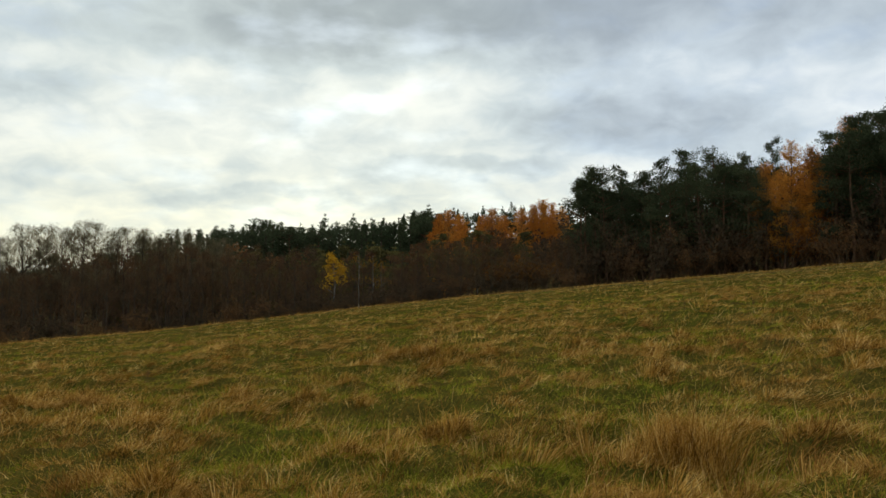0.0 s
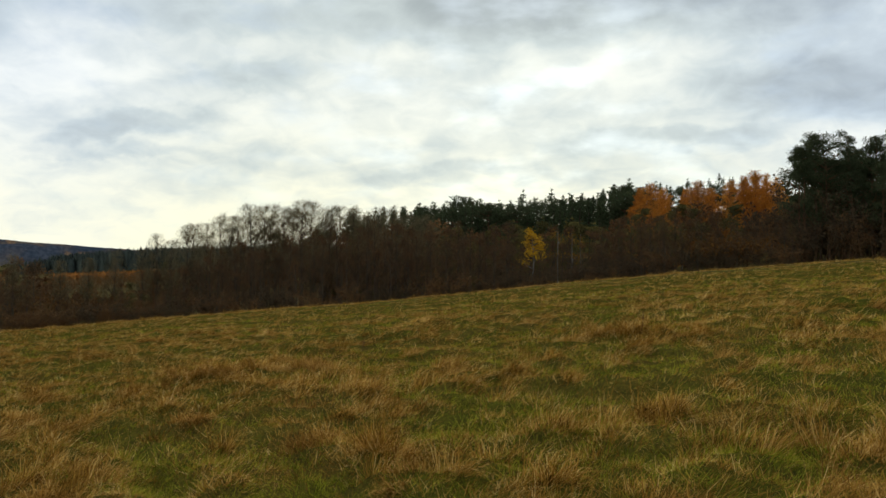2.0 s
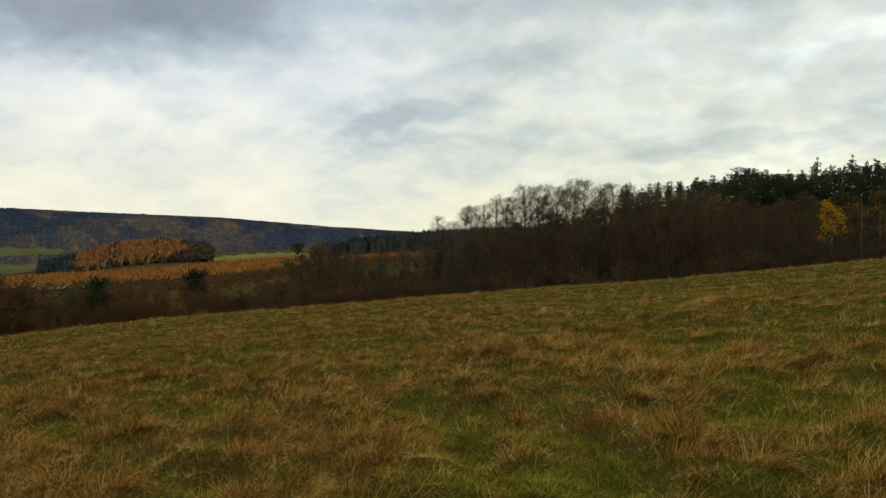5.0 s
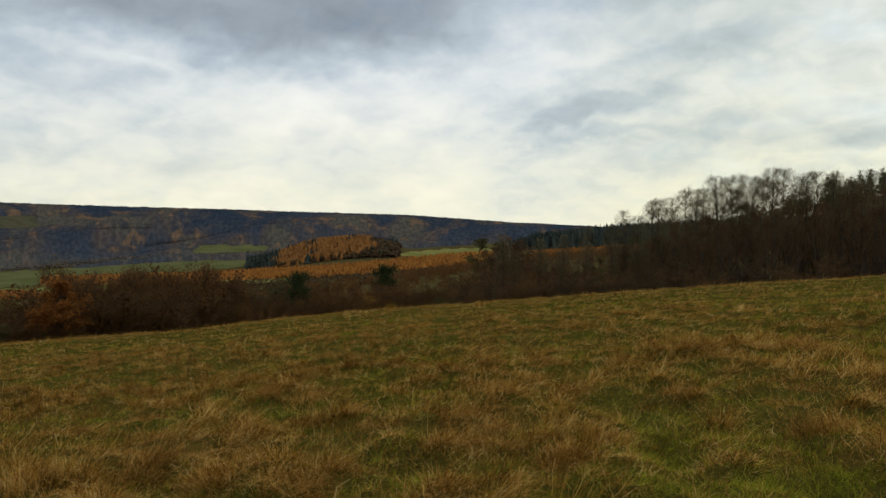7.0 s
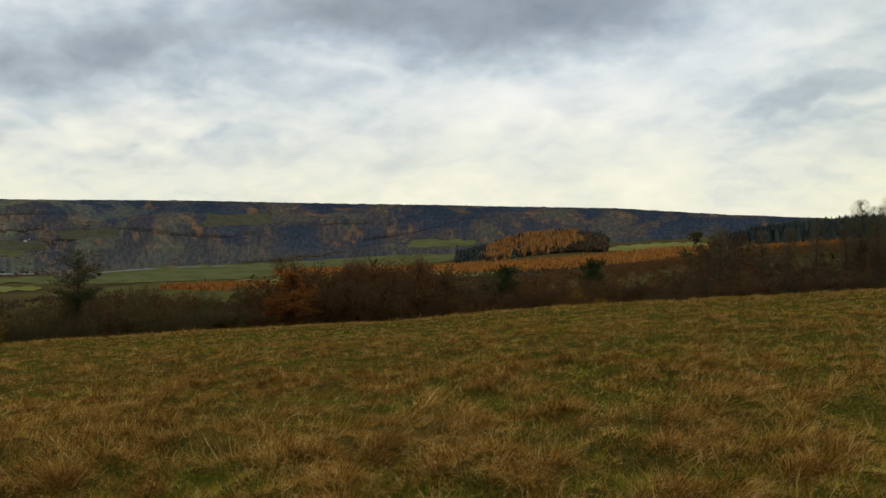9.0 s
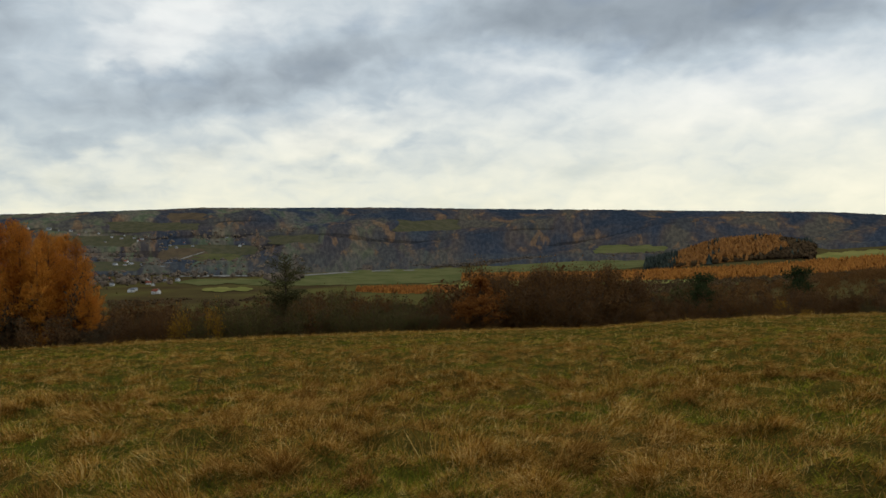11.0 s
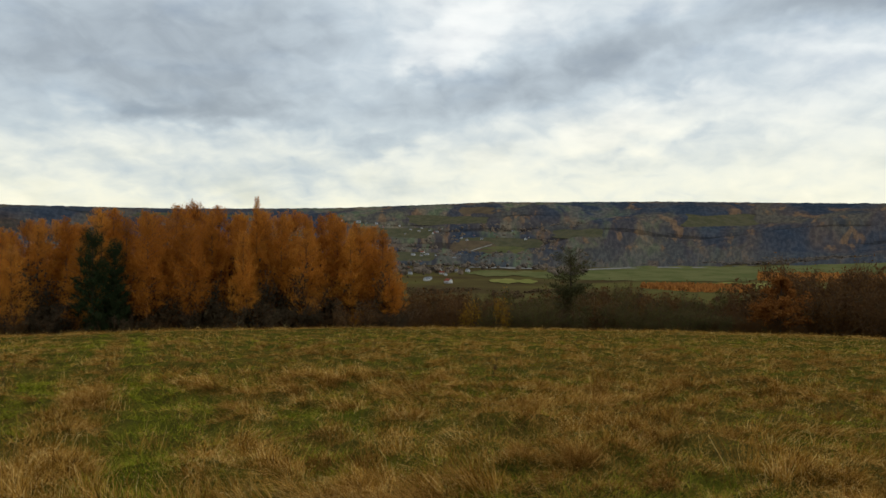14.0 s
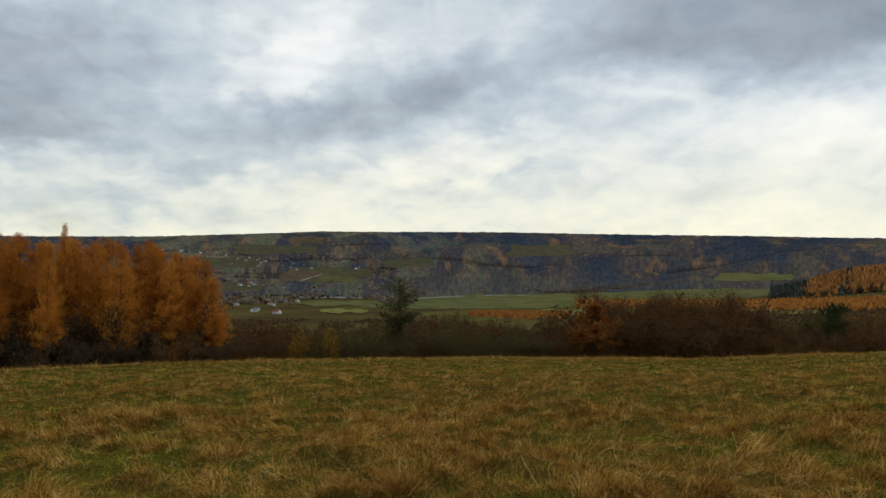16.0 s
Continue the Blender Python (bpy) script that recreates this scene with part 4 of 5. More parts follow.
for az, r, el, wide in ((57.6, 80, -1.85, 0.75), (51.4, 125, -1.42, 0.8)):
    plant(dome, az, r, el, az, "round pines on the valley side", 0.1, wide)
for az, r, el, wide in ((52.6, 76, -3.5, 0.5), (51.2, 76, -4.1, 0.7), (94.5, 73.5, -4.3, 0.45), (92.1, 73.0, -3.9, 0.3)):
    plant(gold_bush, az, r, el, az, "golden shrubs", 0.05, wide)
for az, r, el, wide in ((66.2, 76, -4.2, 0.6), (69.5, 75, -3.8, 0.6), (61.5, 77, -4.0, 0.5), (71.5, 76.5, -3.4, 0.5)):
    plant(russet_bush, az, r, el, az, "russet shrubs", 0.05, wide)
discard([*larches, *larches_back, *spruces, young, *pines, *pines_back, *alders, *slims, *thickets, *thickets_back, yellow, thin, *bushes, *bushes_back, *undergrowth, russet_bush, gold_bush, rust, lone, dome])

# ---- the valley ----
def drape(name, top, bottom, mat, label, lift=0.6, n=40, m=6, ragged=0.04, blunt=6.0):
    """A field lying on the land between two sight lines, given as bearing and height."""
    a = np.linspace(top[0][0], top[-1][0], n)
    r_far = np.array([reach(b, table(top, b) + ragged * math.sin(b * 5.1) + ragged * 0.6 * math.sin(b * 13.7)) for b in a])
    r_near = np.array([reach(b, table(bottom, b) + ragged * math.sin(b * 4.3 + 1) + ragged * 0.6 * math.sin(b * 11.3)) for b in a])
    k = np.linspace(0, 1, m)[:, None]
    e_ = np.clip(1 - np.abs(np.linspace(-1, 1, n)) ** blunt, 0.02, 1) ** 0.5
    e_ = e_ * (0.72 + 0.16 * np.sin(a * 1.9 + top[0][0]) + 0.12 * np.sin(a * 4.3 + 2 * top[0][0])) if blunt < 6 else e_
    mid_r, half = (r_near + r_far) / 2, np.maximum(r_far - r_near, 4) / 2 * e_
    r_near, r_far = mid_r - half, mid_r + half
    R = r_near[None] * (1 - k) + np.maximum(r_far, r_near + 4)[None] * k
    A = np.radians(a)[None] + 0 * R
    x, y = -R * np.sin(A), R * np.cos(A)
    V = np.stack([x, y, height(x, y) + lift], -1).reshape(-1, 3)
    i, j = np.meshgrid(np.arange(n - 1), np.arange(m - 1))
    q = np.stack([j * n + i, j * n + i + 1, (j + 1) * n + i + 1, (j + 1) * n + i], -1).reshape(-1, 4)
    F = np.concatenate([q[:, [0, 2, 1]], q[:, [0, 3, 2]]])
    return tagged(part(name, (V, F), mat, smooth=True), label, "field", "fields of the valley", "structure")


def crowns(P, H, W, rng, conic):
    """Small far crowns, three uneven rings each."""
    n, k = len(P), 4
    ang = np.arange(k) * 2 * math.pi / k
    zs, ws = ((0.06, 0.5, 1.0), (1.0, 0.52, 0.05)) if conic else ((0.12, 0.62, 1.0), (0.75, 1.0, 0.22))
    rings = []
    for z, wd in zip(zs, ws):
        rad = W[:, None] * 0.5 * wd * rng.uniform(0.5, 1.4, (n, k))
        t = ang[None] + rng.random((n, 1)) * 6.28
        rings.append(P[:, None] + np.stack([np.cos(t) * rad, np.sin(t) * rad, H[:, None] * z * rng.uniform(0.9, 1.1, (n, k))], -1))
    V = np.concatenate(rings, 1).reshape(-1, 3)
    i, j = np.arange(k), (np.arange(k) + 1) % k
    f = [np.stack([b + i, b + j, b + k + j], 1) for b in (0, k)] + [np.stack([b + i, b + k + j, b + k + i], 1) for b in (0, k)]
    f.append(np.array([[2 * k, 2 * k + q, 2 * k + q + 1] for q in range(1, k - 1)]))
    F = (np.arange(n) * 3 * k)[:, None, None] + np.concatenate(f)[None]
    return V, F.reshape(-1, 3)


def scatter(rng, n, az, r):
    a = np.radians(rng.uniform(*az, n))
    d = np.sqrt(rng.uniform(r[0] ** 2, r[1] ** 2, n))
    x, y = -d * np.sin(a), d * np.cos(a)
    return np.stack([x, y, height(x, y)], -1), np.degrees(a), d


def band(rng, n, top, bottom):
    """Points of the land between two sight lines."""
    az = rng.uniform(top[0][0], top[-1][0], n)
    cell = np.linspace(top[0][0], top[-1][0], 60)
    lo = np.array([reach(b, table(bottom, b)) for b in cell])
    hi = np.array([reach(b, table(top, b)) for b in cell])
    lo, hi = np.interp(az, cell, lo), np.interp(az, cell, np.maximum(hi, lo + 5))
    r = np.sqrt(rng.uniform(lo ** 2, hi ** 2))
    x, y = -r * np.sin(np.radians(az)), r * np.cos(np.radians(az))
    return np.stack([x, y, height(x, y)], -1)


def wood_stuff(name, VF, mat, label, category="woods"):
    return tagged(part(name, VF, mat, smooth=True), label, category, kind="stuff")


GREEN_TOP = ((59.5, -0.75), (61.7, -0.83), (67, -1.02), (71, -1.35), (75, -1.57), (79, -1.64), (82.3, -1.70), (85.7, -1.95), (90.5, -2.2))
GREEN_LOW = ((59.5, -1.60), (61.7, -1.62), (67, -1.88), (71, -2.2), (76, -2.6), (79, -2.70), (83.6, -2.75), (90.5, -2.9))
drape("valley_meadow", GREEN_TOP, GREEN_LOW, M_FIELD, "flat green pasture on the valley floor")
drape("pale_field", ((43.5, -0.22), (47.3, -0.30), (50.8, -0.6)), ((43.5, -0.7), (47.3, -0.9), (50.8, -0.85)), M_PALE, "pale yellow-green stubble field on a low rise")
drape("stubble_strip", ((57.5, -2.35), (64.5, -2.45)), ((57.5, -2.65), (64.5, -2.85)), M_PALE, "pale grassy strip beside the young larches", lift=1.0, ragged=0.03)
drape("river_bank", ((77.5, -1.66), (82, -1.74), (86.5, -2.0)), ((77.5, -1.73), (82, -1.83), (86.5, -2.1)), M_RIVER, "pale gravel bank along the valley stream", lift=1.1, ragged=0.01)
drape("river_bank", ((89.4, -1.98), (95.2, -1.92)), ((89.4, -2.08), (95.2, -2.02)), M_RIVER, "pale gravel bank along the valley stream", lift=1.3, ragged=0.015)
drape("farm_track", ((92.8, -0.28), (94.7, -0.90)), ((92.8, -0.36), (94.7, -0.99)), M_RIVER, "pale farm track across the ploughed strip", lift=2.3, ragged=0.01)
CLEARINGS = (
    (89.5, 95.2, 0.15, -0.42, M_HILLFIELD, "green pasture between the village houses"), (97.5, 102.5, 0.85, 0.25, M_HILLFIELD, "green pasture on the village slope"),
    (90.8, 93.4, -0.46, -0.90, M_OLIVEFIELD, "mown pale pasture below the village"), (93.0, 95.4, -0.10, -0.75, M_PLOUGH, "brown ploughed strip below the houses"),
    (88.9, 94.8, -2.15, -2.70, M_FIELD, "green meadow by the lower houses"), (89.5, 93.0, -2.75, -3.2, M_PALE, "mown pale meadow by the lower houses"), (85.2, 88.2, 0.90, 0.45, M_HILLFIELD, "pasture in a clearing of the hillside wood"),
    (74.8, 79.4, 2.0, 1.30, M_HILLFIELD, "grassy clearing high on the hillside"), (97.0, 103.0, -0.9, -1.5, M_HILLFIELD, "green pasture above the lower houses"), 
    (110, 118, 1.62, 1.5, M_HILLFIELD, "green pasture on the far ridge"), (93.5, 99.0, 1.75, 1.30, M_HILLFIELD, "pasture on the upper slope"), (92.8, 95.2, 2.40, 2.05, M_PLOUGH, "brown field below the hilltop"), (60.2, 64.6, 0.05, -0.5, M_FIELD, "small green pasture at the foot of the hill"), (63, 78, -2.55, -3.3, M_PALE, "rough pasture below the plantation"))
for az0, az1, top, low, mat, label in CLEARINGS:
    if low < -2:
        drape("hill_field", ((az0, top), (az1, top)), ((az0, low), (az1, low)), mat, label, lift=0.95, ragged=0.025, n=36, blunt=2.4)
    else:
        drape("hill_field", ((az0 - 0.5, top + 0.03), (az1 + 0.5, top + 0.03)), ((az0 - 0.5, low - 0.28), (az1 + 0.5, low - 0.28)), mat, label, lift=0.8 + 0.01 * az0, ragged=0.0, n=36)

rng = np.random.default_rng(31)
# plantations of young larch
YL_TOP = ((43.6, -0.60), (46.6, -0.78), (50.4, -1.12), (54, -1.45), (57, -1.65), (61.7, -1.85), (65.4, -2.0), (74.5, -2.05))
YL_LOW = ((43.6, -1.5), (48.2, -1.80), (52.2, -2.10), (54, -2.25), (59, -2.42), (65, -2.55), (74.5, -2.48))
P = band(rng, 9500, YL_TOP, YL_LOW)
wood_stuff("young_larch_plantation", crowns(P, rng.uniform(3.5, 6.0, len(P)), rng.uniform(3.2, 4.8, len(P)), rng, True), FAR_GOLD, "dense plantation of young golden larches on the valley side", "plantation")
P = band(rng, 1800, ((74.8, -2.98), (78.5, -2.95), (82.2, -3.02)), ((74.8, -3.36), (78.7, -3.43), (82.2, -3.23)))
wood_stuff("young_larch_strip", crowns(P, rng.uniform(3, 5, len(P)), rng.uniform(3, 4.6, len(P)), rng, True), FAR_GOLD, "strip of golden young larches on the valley floor", "plantation")
P = band(rng, 1800, ((32.5, -0.25), (36.6, -0.40), (40.8, -0.72)), ((32.5, -0.55), (36.6, -0.75), (40.8, -0.98)))
wood_stuff("young_larch_rows", crowns(P, rng.uniform(4, 7, len(P)), rng.uniform(2.5, 4, len(P)), rng, True), FAR_GOLD, "rows of golden young larches below the ridge", "plantation")
# wooded spur in the valley: dark pines at one end, golden larches over its back, bare trees at its foot
P, az, r = scatter(rng, 4600, (50.5, 61.6), (1010, 1400))
far_end = 61.4 - 3.0 * step(r, 1250, 1390)
mix_ = rng.random(len(r)) + 0.25 * swell(az, r * 0.01, 2.3)
dark = (az < far_end) & ((az > 59.4 + 0.7 * swell(r, az, 0.03)) | (mix_ < -0.05))
bare = (az < far_end) & ~dark & ((az < 52.6 + 0.9 * swell(r, az, 0.025)) | (r < 1025 + 25 * swell(az, r, 1.3)) | (mix_ < 0.04))
gold = (az < far_end) & ~dark & ~bare
for name, sel, hi, wd, conic, mat, label in (("spur_pines", dark, (8, 15), (6, 9), True, FAR_PINE, "dark pines on a wooded spur in the valley"),
                                             ("spur_larches", gold, (7, 11), (6, 9), True, FAR_SPURGOLD, "golden larches on a wooded spur in the valley"),
                                             ("spur_bare_trees", bare, (4, 8), (5, 9), False, FAR_THORN, "bare brown trees along the foot of a wooded spur")):
    Q = P[sel]
    wood_stuff(name, crowns(Q, rng.uniform(*hi, len(Q)), rng.uniform(*wd, len(Q)), rng, conic), mat, label)
# conifer ridge beyond the alders; below bearing 14 added to block sky gaps
P2, az2, r2 = scatter(rng, 5000, (-12, 43), (1010, 1330))
keep = r2 < 1330 - 250 * step(az2, 38, 43)
P2 = P2[keep]
hh = np.interp(np.degrees(np.arctan2(-P2[:, 0], P2[:, 1])), (-12, 14, 27, 36, 42, 44), (40, 36, 31, 25, 17, 12)) * rng.uniform(0.7, 1.0, len(P2))
wood_stuff("ridge_spruces", crowns(P2, hh, hh * 0.6, rng, True), FAR_PINE, "dark spruce wood along a low ridge")

# woods on the far hills: a closed canopy with uneven tops, open over the clearings
def patchy(x, y):
    x, y = x * 0.4, y * 1.4
    return 0.55 * swell(x, y, 0.0060) + 0.30 * swell(y + 300, x - 200, 0.015) + 0.15 * swell(x - 900, y, 0.04)


def cleared(x, y, az, r):
    """1 over the clearings, with soft edges."""
    m = np.zeros_like(x)
    el = np.degrees(np.arctan2(height(x, y) - EYE, r))
    az, el = az + 0.5 * swell(x, y, 0.011), el + 0.09 * swell(y, x, 0.014) + 0.05 * swell(x - 500, y, 0.035)
    for az0, az1, top, low, *_ in CLEARINGS:
        m = np.maximum(m, step(az, az0 - 0.4, az0 + 0.2) * step(az, az1 + 0.4, az1 - 0.2) * step(el, low - 0.25, low - 0.05) * step(el, top + 0.02, top - 0.05))
    return m


def wooded(az, r):
    """1 in the woods, 0 over the clearings."""
    x, y = -r * np.sin(np.radians(az)), r * np.cos(np.radians(az))
    open_ = patchy(y + 5000, x * 1.3) + 0.35 * step(az, 85, 92) * (1 - step(r, 2700, 3200))
    m = 1 - step(open_, 0.34, 0.46)
    return m * (1 - cleared(x, y, az, r)) * step(r, 1730, 1790)




ca = np.arange(30.5, 128, 0.15)
cr = np.arange(1720, 3580, 10.0)
CA, CR = np.meshgrid(ca, cr)
bump = rng.random(CA.shape)
soft_ = bump.copy()
for ax in (0, 1):
    soft_ = (np.roll(soft_, 1, ax) + 2 * soft_ + np.roll(soft_, -1, ax)) / 4
cx, cy = -CR * np.sin(np.radians(CA)), CR * np.cos(np.radians(CA))
top_ = (5.5 + 6.5 * (soft_ - 0.5) + 0.8 * (bump - 0.5)) * (1 + 0.4 * step(CR, 3250, 3450))
m_ = wooded(CA, CR)
V = np.stack([cx, cy, height(cx, cy) + top_ * m_ - 3.0 * (1 - m_)], -1).reshape(-1, 3)
n_, k_ = len(ca), len(cr)
i, j = np.meshgrid(np.arange(n_ - 1), np.arange(k_ - 1))
q = np.stack([j * n_ + i, (j + 1) * n_ + i, (j + 1) * n_ + i + 1, j * n_ + i + 1], -1).reshape(-1, 4)
wood_stuff("hill_bare_woods", (V, np.concatenate([q[:, [0, 2, 1]], q[:, [0, 3, 2]]])), FAR_HILL, "bare grey-brown woods covering the far hills, tinted blue as haze")
# conifers along the skyline
P, az, r = scatter(rng, 36000, (32, 127), (1760, 3600))
kind = patchy(P[:, 0], P[:, 1]) + rng.normal(0, 0.02, len(P))
in_wood = wooded(az, r) > 0.8
skyline = in_wood & (r > 3400) & (kind < 0.25)
P = P[skyline]
Hs = rng.uniform(7, 11, len(P))
wood_stuff("hill_conifer_woods", crowns(P, Hs, Hs * 1.35, rng, True), FAR_DARK, "dark conifer woods on the far hills, tinted blue as haze")
# trees along the stream and over the valley side
P, az, r = scatter(rng, 4200, (60, 97), (1770, 1900))
h = rng.uniform(2.5, 5, len(P))
wood_stuff("stream_trees", crowns(P, h, h * 1.7, rng, False), FAR_BARE, "grey willows in a line beyond the pasture")
P, az, r = scatter(rng, 4200, (84, 103), (420, 950))
keep = (patchy(P[:, 0] * 4, P[:, 1] * 4) > 0.08) & (cleared(P[:, 0], P[:, 1], az, r) < 0.3)
P = P[keep]
h = rng.uniform(1.2, 3.4, len(P))
wood_stuff("slope_scrub", crowns(P, h, h * 1.3, rng, False), FAR_SCRUB, "brown scrub scattered down the valley side", "scrub")
# the nearer scrub: low twiggy domes
P, az, r = scatter(rng, 420, (29.5, 66), (108, 400))
H, n_ = rng.uniform(1.5, 3.4, len(P)) * (1.0 + 0.0012 * r), 330
C, T_ = np.repeat(P, n_, 0), np.repeat(H, n_)
t, v = rng.random(len(C)) * 2 * math.pi, rng.random(len(C)) ** 0.8
out = np.stack([np.cos(t), np.sin(t), 0 * t], 1) * (T_ * 0.75 * np.sqrt(1 - v * v) * np.sqrt(rng.random(len(C))))[:, None]
L = rng.uniform(0.25, 0.65, len(C))
wood_stuff("near_scrub", leaves(C + out + np.stack([0 * t, 0 * t, v * T_ * 0.85], 1), out * 0.3 + rng.normal(size=C.shape) * 0.4 + (0, 0, 0.7), L, L * 0.35, rng, True), M_SHRUB, "bare brown scrub filling the hollow below the thicket", "scrub")
P, az, r = scatter(rng, 6000, (29, 68), (330, 720))
h = rng.uniform(1.0, 2.6, len(P))
wood_stuff("hollow_scrub", crowns(P, h, h * 1.0, rng, False), FAR_THORN, "brown scrub filling the hollow below the plantation", "scrub")
P, az, r = scatter(rng, 1500, (86, 104), (1350, 2500))
P = P[(cleared(P[:, 0], P[:, 1], az, r) < 0.5) & (patchy(P[:, 0] * 5, P[:, 1] * 5) > -0.1)]
h = rng.uniform(5, 11, len(P))
wood_stuff("village_trees", crowns(P, h, h * 1.2, rng, False), FAR_BARE, "bare garden trees among the village houses", "trees")

# ---- village ----
def box(x0, x1, y0, y1, z0, z1):
    V = np.array([(x, y, z) for z in (z0, z1) for x, y in ((x0, y0), (x1, y0), (x1, y1), (x0, y1))], float)
    F = np.array([(0, 2, 1), (0, 3, 2), (4, 5, 6), (4, 6, 7)] + [t for i in range(4) for t in ((i, (i + 1) % 4, 4 + (i + 1) % 4), (i, 4 + (i + 1) % 4, 4 + i))])
    return V, F


def house(w_, d_, wall_mat, roof_mat, label, h=4.6, pitch=3.4):
    root = thing("house", label, "house", "village houses")
    gable = (np.array([(-w_ / 2, -d_ / 2, h), (-w_ / 2, d_ / 2, h), (-w_ / 2, 0, h + pitch), (w_ / 2, -d_ / 2, h), (w_ / 2, d_ / 2, h), (w_ / 2, 0, h + pitch)]), np.array([(0, 2, 1), (3, 4, 5)]))
    part("wall", join(box(-w_ / 2, w_ / 2, -d_ / 2, d_ / 2, -1.5, h), gable), wall_mat, root)
    o, t = 0.5, 0.25
    prof = [(-d_ / 2 - o, h - o * pitch / (d_ / 2)), (0, h + pitch), (d_ / 2 + o, h - o * pitch / (d_ / 2))]
    V = np.array([(x, y, z + dz) for x in (-w_ / 2 - o, w_ / 2 + o) for dz in (0.02, t) for y, z in prof])
    F = []
    for s in (0, 1):
        F += [(3 + s, 4 + s, 10 + s), (3 + s, 10 + s, 9 + s), (s, 6 + s, 7 + s), (s, 7 + s, 1 + s)]
        for b in (0, 6):
            F += [(b + s, b + s + 1, b + s + 4), (b + s, b + s + 4, b + s + 3)]
    F += [(0, 3, 9), (0, 9, 6), (2, 8, 11), (2, 11, 5)]
    roof = part("roof", (V, np.array(F)), roof_mat, root)
    part("chimney", box(w_ * 0.2, w_ * 0.2 + 0.8, -0.4, 0.4, h + pitch * 0.6, h + pitch + 1.0), M_CREAM, roof, "rendered chimney")
    part("door", box(w_ / 2 - 0.03, w_ / 2 + 0.05, -0.5, 0.5, 0.0, 2.1), M_BARK, root, "brown wooden door")
    for sy in (-1, 1):
        for k in range(3):
            x = (k - 1) * w_ * 0.3
            y = sy * d_ / 2
            bars = [box(x - 0.7, x - 0.58, y - 0.06, y + 0.06, 1.1, 2.9), box(x + 0.58, x + 0.7, y - 0.06, y + 0.06, 1.1, 2.9), box(x - 0.58, x + 0.58, y - 0.06, y + 0.06, 2.78, 2.9), box(x - 0.58, x + 0.58, y - 0.06, y + 0.06, 1.1, 1.22)]
            window = part("window", join(*bars), M_CREAM, root)
            part("pane", box(x - 0.58, x + 0.58, y - 0.03, y + 0.03, 1.22, 2.78), M_PANE, window, "dark window glass")
    return root


houses = [house(11, 9, M_WHITE, M_GREYROOF, "white rendered village house under a grey gable roof"), house(12, 9, M_WHITE, M_REDROOF, "white rendered village house under a red tiled roof"),
          house(10, 8, M_CREAM, M_GREYROOF, "cream rendered village house under a grey gable roof"), house(14, 8, M_WHITE, M_GREYROOF, "long white village house under a grey gable roof")]
for az, el, k in ((98.8, 0.68, 0), (98.2, 0.55, 2), (97.4, 0.62, 3), (96.9, 0.55, 3), (96.2, 0.2, 0), (95.7, 0.15, 2), (95.1, 0.10, 0), (94.7, -0.05, 3), (91.3, 0.6, 3), (90.4, 0.05, 0), (90.2, 0.15, 1),
                  (98.6, -1.2, 0), (98.0, -1.25, 2), (97.6, -1.15, 3), (96.9, -1.2, 0), (96.2, -1.3, 1), (95.8, -1.1, 2), (95.6, -1.45, 0), (95.2, -1.2, 3), (93.2, -1.5, 2), (98.8, -2.55, 0), (98.3, -2.4, 2), (97.4, -2.9, 3),
                  (96.7, -2.35, 0), (96.5, -2.5, 1), (96.2, -2.6, 3), (95.4, -2.35, 2), (94.6, -2.3, 3), (97.6, -3.0, 0), (96.0, -3.15, 1), (99.6, 0.95, 0), (100.4, 1.0, 2), (101.3, 1.1, 0), (102.6, 1.2, 3), (103.8, 1.25, 0),
                  (111, 1.55, 0), (112.5, 1.6, 3), (114, 1.62, 0), (118.5, 1.7, 2), (107.6, 1.5, 0), (105.5, 1.35, 2), (98.0, 0.78, 0), (97.1, 0.42, 1), (96.5, 0.7, 2), (95.4, 0.35, 3), (94.2, 0.25, 1), (93.6, 0.05, 0), (99.2, 0.35, 2), (97.9, -1.0, 1),
                  (96.6, -1.05, 3), (94.4, -1.35, 0), (99.0, -2.2, 1), (97.9, -2.15, 0), (97.0, -2.2, 2), (95.9, -2.1, 0), (100.8, 0.8, 1), (102.0, 1.05, 2)):
    r = reach(az, el, 700.0)
    p = spot(az, r)
    copy_thing(houses[k], Matrix.LocRotScale(p, Euler((0, 0, az * 1.7 + k)), Vector((1, 1, 1)) * (0.55 + 0.35 * ((az * 7.3) % 1))))
discard(houses)

# ---- meadow grass ----
def wind(P):
    return np.stack([0.55 + 0.2 * swell(P[:, 0], P[:, 1], 0.3), 0.25 * swell(P[:, 1], P[:, 0], 0.4), 0 * P[:, 0]], 1)


